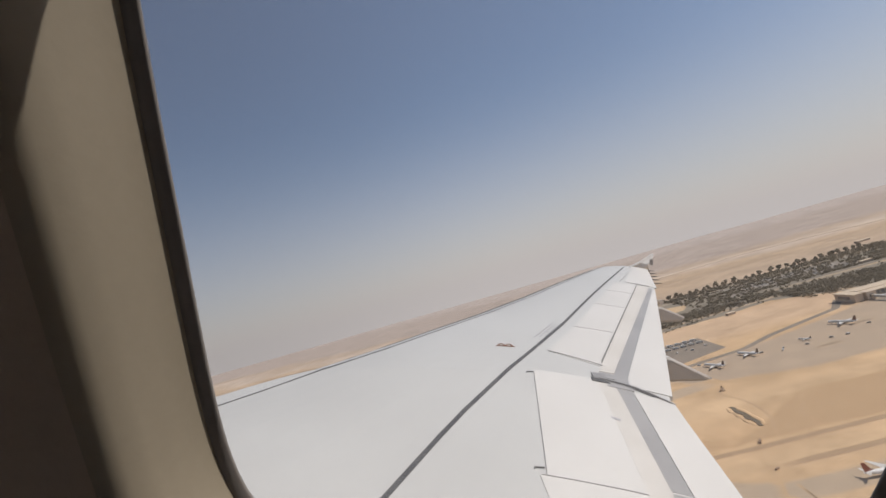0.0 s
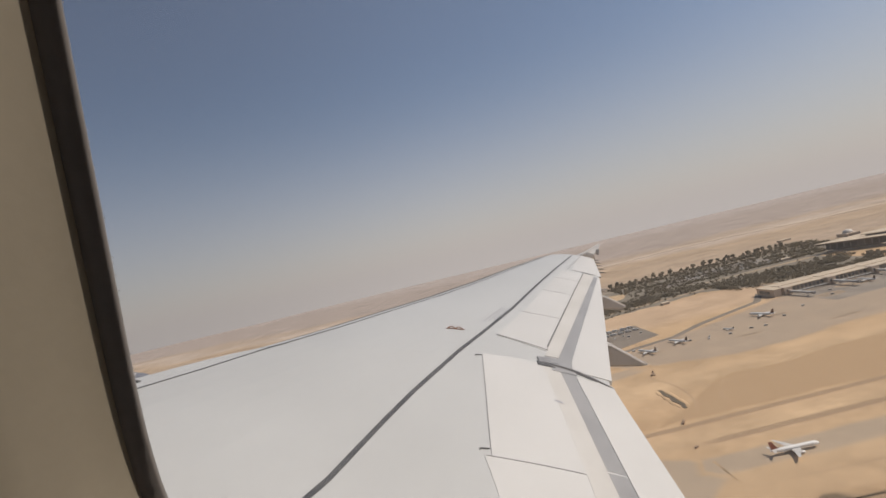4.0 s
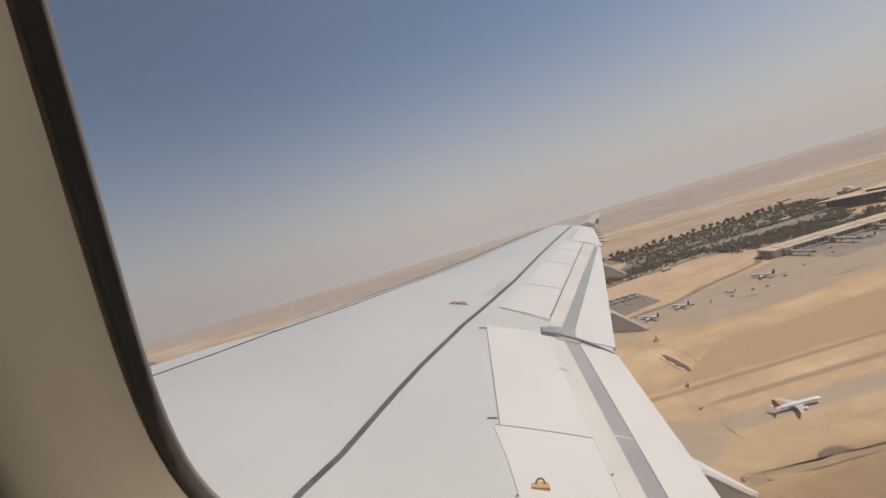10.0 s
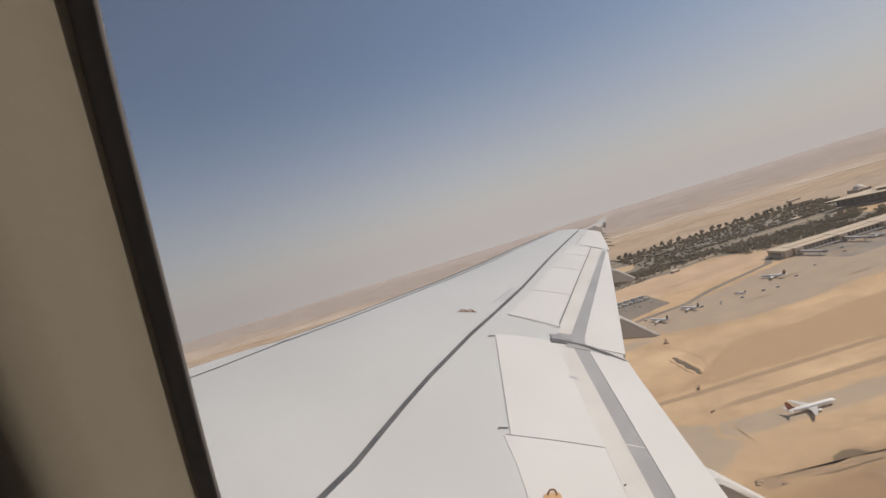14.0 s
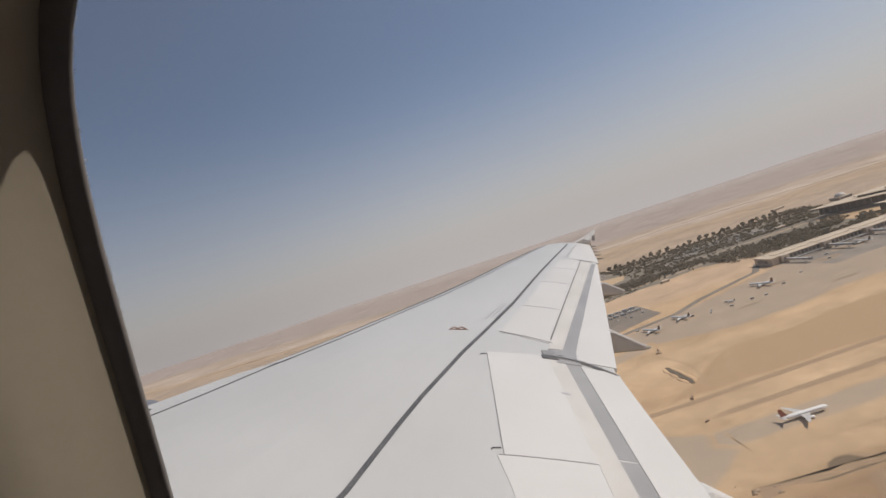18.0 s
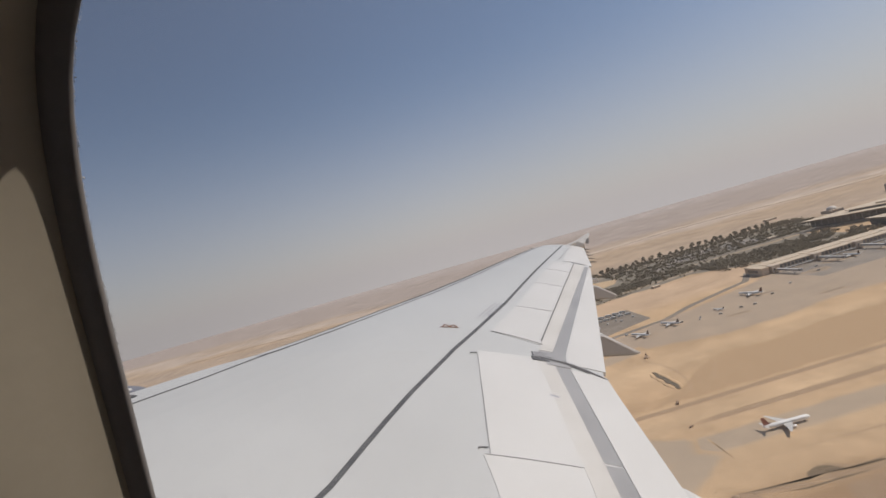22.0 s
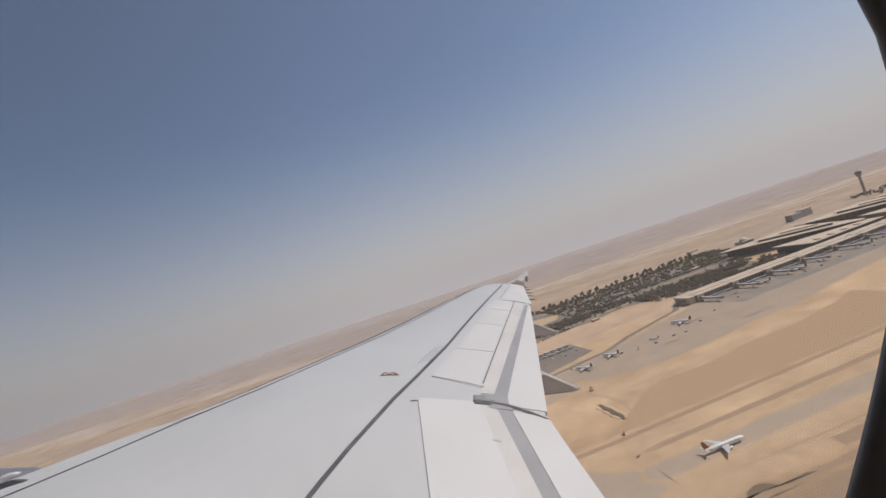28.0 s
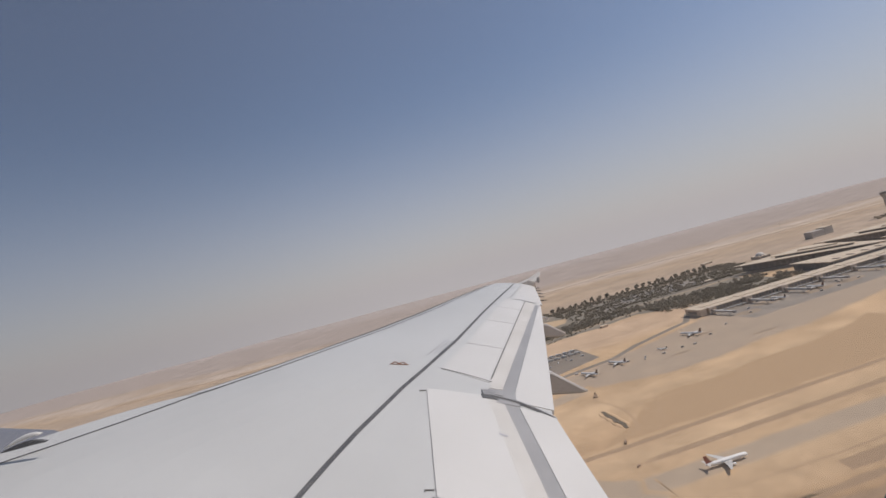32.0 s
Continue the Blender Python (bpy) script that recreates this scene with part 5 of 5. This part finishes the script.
# brown block walls, spoil heaps and the tank house among the sand
rng = random.Random(17)
for x, y, l, a in ((505, -930, 48, -34), (497, -955, 20, 30), (514, -1010, 40, 24), (490, -1036, 26, -20), (478, -747, 16, 4), (327, -680, 5, 12), (327, -612, 5, 30), (383, -82, 4, 24), (578, -136, 18, 60), (432, -97, 9, 70)):
    w = thing("block_wall", pose(x, y, 0, 0, 0, a), "low broken brown block wall standing in the sand", "wall", "low walls in the sand")
    at = -l / 2
    while at < l / 2 - 1:
        step = rng.uniform(2.0, 6.0)
        end = min(at + step, l / 2)
        dx = rng.uniform(-0.9, 0.9)
        part("wall_panel", boxes((dx - 0.7, dx + 0.7, at + 0.05, end - rng.uniform(0.05, 0.6), 0, rng.uniform(0.9, 2.3)), bevel=0.08), brick_brown, w)
        at = end
    for k in range(int(l / 12)):
        bm = bmesh.new()
        c, r, h = (rng.uniform(-5, 5), rng.uniform(-l / 2, l / 2)), rng.uniform(2.5, 5.0), rng.uniform(0.9, 2.2)
        rings = []
        for q_, z in ((1.0, -0.1), (0.8, 0.45), (0.5, 0.8), (0.15, 1.0)):
            rings.append([(c[0] + r * q_ * math.cos(b_) * rng.uniform(0.8, 1.2), c[1] + 1.6 * r * q_ * math.sin(b_) * rng.uniform(0.8, 1.2), h * z) for b_ in [6.283 * i / 10 for i in range(10)]])
        part("spoil_heap", loft(bm, rings), spoil, w, "heap of brown spoil", True)
t = thing("tank_house", pose(524, -994, 0, 0, 0, 5), "sand-coloured round-cornered tank house", "building")
part("wall", lathe(((7.2, 0), (7.2, 15.5), (7.5, 15.5), (7.5, 16.3), (0.1, 16.6)), 12, "z"), tower_concrete, t)
part("band", lathe(((7.25, 13.6), (7.4, 13.6), (7.4, 14.3), (7.25, 14.3)), 12, "z"), brick_brown, t, "dark band under the roof")
part("door", boxes((-7.45, -7.0, -1.5, 1.5, 0, 3.2)), brick_brown, t)
part("annexe", boxes((-7, 7, 6, 17, 0, 4.2), bevel=0.1), wall_stone, t)


# ---- hangars, cargo building and camp beyond the runway's end ----
def hangar(m, length, depth, height, label):
    t = thing("hangar", m, label, "hangar")
    part("wall", boxes((0, depth, 0, length, 0, height)), wall_stone, t)
    part("roof", boxes((-4, depth + 1, -1, length + 1, height, height + 1.2), bevel=0.2), roof_pale, t, "flat sand-coloured roof")
    n = int(length / 12)
    for k in range(n):
        part("hangar_door", boxes((-0.35, 0.1, k * 12 + 1, k * 12 + 11, 0, height - 1.5)), mullion, t, "tall grey sliding door")
    for k in range(4):
        part("roof_light", boxes((depth * 0.4, depth * 0.4 + 3, length * (0.12 + 0.24 * k), length * (0.12 + 0.24 * k) + 14, height + 1.2, height + 2.2)), roof_brown, t, "dark roof light")
    return t


hangar(pose(654, 266, 0, 0, 0, -1), 258, 84, 12, "long flat-roofed hangar with a row of doors")
hangar(pose(660, 528, 0, 0, 0, -1), 92, 98, 9, "lower flat-roofed hangar annexe")
t = thing("cargo_building", pose(447, 96, 0, 0, 0, 1), "square flat sand-roofed cargo building", "building")
part("wall", boxes((0, 51, 0, 56, 0, 7.2)), wall_stone, t)
part("roof", boxes((-0.8, 51.8, -0.8, 56.8, 7.2, 8.0), bevel=0.15), roof_pale, t, "flat sand-coloured roof")
part("parapet", boxes((-0.8, 0, -0.8, 56.8, 8.0, 8.9), (51, 51.8, -0.8, 56.8, 8.0, 8.9), (0, 51, -0.8, 0, 8.0, 8.9), (0, 51, 56, 56.8, 8.0, 8.9)), roof_pale, t)
for k in range(9):
    part("dock_door", boxes((-0.3, 0.1, 2.5 + 6 * k, 6.6 + 6 * k, 0.9, 5.2)), mullion, t, "grey loading dock door")


def lorry(m):
    t = thing("lorry", m, "pale box lorry backed up to a dock", "lorry", "lorries in the yards")
    part("cab", boxes((-5.6, -3.6, -1.2, 1.2, 0.6, 3.0), bevel=0.2), car_paint, t)
    part("windscreen", boxes((-5.66, -5.5, -1.0, 1.0, 1.7, 2.6)), glass_dark, t)
    part("box_body", boxes((-3.4, 4.6, -1.25, 1.25, 1.0, 3.9), bevel=0.06), bridge_white, t)
    for x in (-4.6, 1.6, 3.2):
        for y in (-1.05, 1.05):
            part("wheel", lathe(((0.25, -0.16), (0.5, -0.14), (0.5, 0.14), (0.25, 0.16)), 10, "y", (x, y, 0.5)), tyre, t)
    return t


truck = lorry(pose(440, 101, 0.05))
rng = random.Random(8)
for k in range(1, 9):
    copy_thing(truck, pose(440, 101 + 6 * k, 0.05, 0, 0, rng.uniform(-4, 4)))
for k in range(10):
    copy_thing(truck, pose(838 - 7 * (k % 2), 310 + 9.0 * k, 0.058, 0, 0, 86 + rng.uniform(-5, 5)))
for k in range(14):
    copy_thing(truck, pose(836 - 24 * (k // 7), -214 + 13 * (k % 7), 0.08, 0, 0, 64 + rng.uniform(-6, 6)))


def low_house(m, l, d, h, label="pale flat-roofed low building in the sand"):
    t = thing("low_building", m, label, "building", "low buildings beyond the apron")
    part("wall", boxes((0, d, 0, l, 0, h), bevel=0.15), wall_stone, t)
    part("roof", boxes((-0.5, d + 0.5, -0.5, l + 0.5, h, h + 0.7)), roof_pale, t)
    for j in range(max(1, int(l / 8))):
        part("window_bay", boxes((-0.2, 0.1, 2.4 + 8 * j, 5.4 + 8 * j, 1.0, min(h - 0.8, 3.4))), mullion, t)
    return t


for x, y, l, d, h, a in ((962, -352, 16, 9, 4, 8), (960, -8, 22, 12, 5, 4), (1008, 232, 44, 12, 5, 2), (1040, 240, 30, 10, 5, 2), (1022, 330, 40, 11, 4, 2), (1560, -330, 46, 16, 6, 12),
                         (1640, 120, 60, 20, 7, -8), (1700, 220, 50, 18, 6, 14), (2020, -90, 60, 24, 6, 6), (2100, 60, 44, 20, 6, -4), (1480, -1010, 40, 14, 5, 10), (1130, -742, 24, 12, 5, 0)):
    low_house(pose(x, y, 0, 0, 0, a), l, d, h)


def van(m):
    t = thing("van", m, "small pale service van", "van", "service vans on the apron")
    rings = [[(-0.95, y, z0), (0.95, y, z0), (0.95, y, z1 - 0.25), (0.8, y, z1), (-0.8, y, z1), (-0.95, y, z1 - 0.25)] for y, z0, z1 in ((-2.4, 0.5, 2.1), (1.2, 0.5, 2.15), (1.9, 0.5, 1.25), (2.4, 0.55, 1.05))]
    part("body", loft(bmesh.new(), rings), car_paint, t)
    part("windscreen", boxes((-0.8, 0.8, 1.3, 1.62, 1.3, 1.95)), glass_dark, t)
    for x in (-0.85, 0.85):
        for y in (-1.5, 1.5):
            part("wheel", lathe(((0.2, -0.12), (0.36, -0.1), (0.36, 0.1), (0.2, 0.12)), 10, "x", (x, y, 0.36)), tyre, t)
    return t


v = van(pose(712, -434, 0.06, 0, 0, 20))
rng = random.Random(3)
for k in range(64):
    if k < 30:
        x, y, z = rng.uniform(730, 795), rng.uniform(-1300, -480), 0.075
    elif k < 38:
        x, y, z = rng.uniform(640, 715), rng.uniform(-420, -150), 0.06
    else:
        x, y, z = rng.uniform(770, 840), rng.uniform(-215, -125), 0.08
    copy_thing(v, pose(x, y, z, 0, 0, rng.choice((64, -26, 154)) + rng.uniform(-8, 8)))

# ---- the gardens behind the apron ----
patch("garden_ground", [(1330, -176), (1250, -140), (1116, -136), (1020, -136), (968, -186), (972, -320), (1000, -440), (940, -500), (905, -520), (905, -760), (1090, -775), (1120, -960), (1362, -960), (1378, -716), (1364, -597), (1344, -407)], 0.04, garden_soil, "dark planted garden ground", amp=4.0, seed=12)
patch("garden_island", [(1262, -176), (1170, -160), (1132, -180), (1120, -240), (1150, -330), (1215, -360), (1268, -280)], 0.06, sand_edged, "pale sandy island inside the loop road", amp=2.0, seed=13, fade=5.0)
for k in range(3):
    structure("car_park", slab([(1150 + 46 * k, -420 - 30 * k), (1186 + 46 * k, -420 - 30 * k), (1190 + 40 * k, -740), (1152 + 40 * k, -740)], -0.3, 0.075), lot_grey, "grey car park between rows of trees", None, "car park")
strip("garden_loop_road", [(1300, -960), (1312, -600), (1300, -360)] + bend((1296, -300), (1290, -150), (1180, -146), 8) + bend((1160, -146), (1010, -130), (1000, -220), 8) + [(1012, -330), (1026, -470), (960, -520), (895, -540)], 9, 0.1, taxi_soft, "pale loop road round the gardens", "road")
strip("garden_inner_road", [(1096, -770), (1098, -560), (1086, -380)] + bend((1084, -340), (1078, -200), (1120, -176), 6), 8, 0.09, taxi_soft, "pale road through the gardens", "road")
strip("garden_far_road", [(1340, -960), (1352, -716), (1330, -407), (1310, -200)], 6, 0.085, taxi_soft, "pale road along the garden's far edge", "road")
rng = random.Random(31)
for k in range(90):
    row = k % 3
    copy_thing(v, pose(1158 + 46 * row + 10 * rng.randint(0, 2), -520 - 60 * rng.random() * 3.4, 0.075, 0, 0, 90 * rng.randint(0, 1) + rng.uniform(-3, 3)))


# ---- trees ----
def clump(bm, c, r, rng):
    """An uneven tuft of leaves: a jagged many-sided lump."""
    t = 1.618
    pts = [Vector(p).normalized() for p in ((-1, t, 0), (1, t, 0), (-1, -t, 0), (1, -t, 0), (0, -1, t), (0, 1, t), (0, -1, -t), (0, 1, -t), (t, 0, -1), (t, 0, 1), (-t, 0, -1), (-t, 0, 1))]
    vs = [bm.verts.new(Vector(c) + p * r * rng.uniform(0.55, 1.25)) for p in pts]
    for f in ((0, 11, 5), (0, 5, 1), (0, 1, 7), (0, 7, 10), (0, 10, 11), (1, 5, 9), (5, 11, 4), (11, 10, 2), (10, 7, 6), (7, 1, 8), (3, 9, 4), (3, 4, 2), (3, 2, 6), (3, 6, 8), (3, 8, 9), (4, 9, 5), (2, 4, 11), (6, 2, 10), (8, 6, 7), (9, 8, 1)):
        if rng.random() < 0.88:
            bm.faces.new([vs[i] for i in f])


def tree(m, seed, h, label="dusty green tree with an uneven crown"):
    rng = random.Random(seed)
    t = thing("tree", m, label, "tree", "trees behind the apron")
    bm = bmesh.new()
    loft(bm, [circle((0, 0, 0), 0.28, 6), circle((0.1, 0.05, h * 0.35), 0.2, 6), circle((0.2, 0.2, h * 0.75), 0.07, 6)])
    for k in range(4):
        a = k * 1.6 + rng.random()
        e = Vector((math.cos(a) * h * 0.26, math.sin(a) * h * 0.26, h * (0.6 + 0.1 * rng.random())))
        loft(bm, [circle((0.1, 0.05, h * 0.33), 0.12, 5), circle(tuple(e), 0.04, 5)])
    part("trunk", bm, bark, t)
    bm = bmesh.new()
    for k in range(26):
        a, q = rng.uniform(0, 6.3), rng.random() ** 0.5
        z = h * rng.uniform(0.36, 0.98)
        w = h * 0.40 * math.sin(math.pi * min(1, max(0.08, (z / h - 0.25) / 0.8))) + 0.3
        clump(bm, (math.cos(a) * w * q, math.sin(a) * w * q, z), h * rng.uniform(0.10, 0.20), rng)
    part("crown", bm, leaf, t)
    return t


rng = random.Random(11)
kinds = [tree(pose(1352 + 4 * k, -196 - 13 * k, 0), k, 11 + 1.8 * k) for k in range(4)]
for k in range(38):
    y = -250 - 18 * k + rng.uniform(-7, 7)
    if rng.random() < 0.8:
        copy_thing(kinds[rng.randint(0, 3)], pose(1352 + 0.03 * (y + 200) * -1 + rng.uniform(-7, 7), y, 0, 0, 0, rng.uniform(0, 360)))
for k in range(40):
    copy_thing(kinds[rng.randint(0, 3)], pose(1200 + rng.uniform(-5, 5) + (14 if k % 2 else 0), 264 + 5.0 * k, 0, 0, 0, rng.uniform(0, 360)))
for k in range(34):
    a = k / 34
    x, y = ((950, 216 + 800 * a) if a < 0.25 else (950 + 560 * (a - 0.25), 420) if a < 0.5 else (1090, 420 - 720 * (a - 0.5)) if a < 0.75 else (1090 - 520 * (a - 0.75), 236))
    copy_thing(kinds[rng.randint(0, 1)], pose(x + rng.uniform(-3, 3), y + rng.uniform(-4, 4), 0, 0, 0, rng.uniform(0, 360)))


def grove(name, spots, seed, label):
    """Many far trees and bushes as one growth."""
    rng = random.Random(seed)
    bm = bmesh.new()
    for x, y, h in spots:
        for _ in range(9):
            a, q = rng.uniform(0, 6.3), rng.random()
            clump(bm, (x + math.cos(a) * q * h * 0.6, y + math.sin(a) * q * h * 0.6, h * rng.uniform(0.15, 0.85)), h * rng.uniform(0.13, 0.25), rng)
    ob = new(name, finish(bm, name, leaf))
    return tagged(ob, label, "trees", "", "stuff")


rng = random.Random(21)
spots = []
# dense belt along the near side of the gardens
for _ in range(2600):
    y = rng.uniform(-800, -145)
    x = 1046 + 20 * math.sin(y / 90) + rng.gauss(0, 20)
    if y < -470:
        x -= rng.uniform(0, 120)
    if noise.noise((x / 30, y / 40, 3.3)) > -0.42:
        spots.append((x, y, rng.uniform(4, 8.5)))
# rows between the parking lanes
for _ in range(2300):
    k, y = rng.randint(0, 4), rng.uniform(-950, -350)
    x = 1138 + 44 * k + rng.gauss(0, 8)
    if noise.noise((x / 24, y / 50, 8.1)) > -0.25:
        spots.append((x, y, rng.uniform(3.5, 7)))
# the loop's northern planting
for _ in range(700):
    a = rng.uniform(0.3, 3.5)
    r = rng.gauss(1.0, 0.08)
    spots.append((1180 + 122 * r * math.cos(a), -250 + 116 * r * math.sin(a), rng.uniform(4, 8)))
spots += [(rng.uniform(1318, 1372), rng.uniform(-960, -200), rng.uniform(3.5, 8)) for _ in range(700)]
# belts beside the tower and behind the far apron
spots += [(rng.uniform(950, 1420), rng.uniform(-2900, -1560), rng.uniform(7, 12)) for _ in range(1500)]
# avenue and camp planting
for _ in range(260):
    a = rng.random()
    spots.append((1060 + 150 * a + rng.gauss(0, 4), 10 + 120 * (1 - abs(2 * a - 1)) * rng.choice((0.15, 1.0)) + rng.gauss(0, 5), rng.uniform(3, 6)))
spots += [(rng.uniform(960, 1085), rng.uniform(225, 415), rng.uniform(2, 5)) for _ in range(70)]
spots += [(880 + 0.36 * (-y), y, rng.uniform(2, 4)) for y in [rng.uniform(-330, -130) for _ in range(40)]]
spots += [(1130 + rng.gauss(0, 3), y, rng.uniform(4, 7)) for y in [rng.uniform(270, 450) for _ in range(60)]]
grove("tree_belt", spots, 5, "dark dusty belt of airport trees")
spots = [(rng.uniform(40, 600), rng.uniform(-700, 260), rng.uniform(0.35, 0.9)) for _ in range(420)]
spots += [(rng.uniform(1400, 3200), rng.uniform(-2400, 1800), rng.uniform(1.2, 3.4)) for _ in range(420)]
# small heaps of stone and spoil lying about
bm = bmesh.new()
for k in range(46):
    x, y, s = rng.uniform(200, 600), rng.uniform(-480, 60), rng.uniform(0.2, 0.6)
    clump(bm, (x, y, s * 0.15), s, rng)
tagged(new("stone_heaps", finish(bm, "stone_heaps", spoil)), "small heaps of brown stone scattered on sand", "stones", "", "stuff")
grove("desert_scrub", spots, 6, "scattered dry desert scrub")
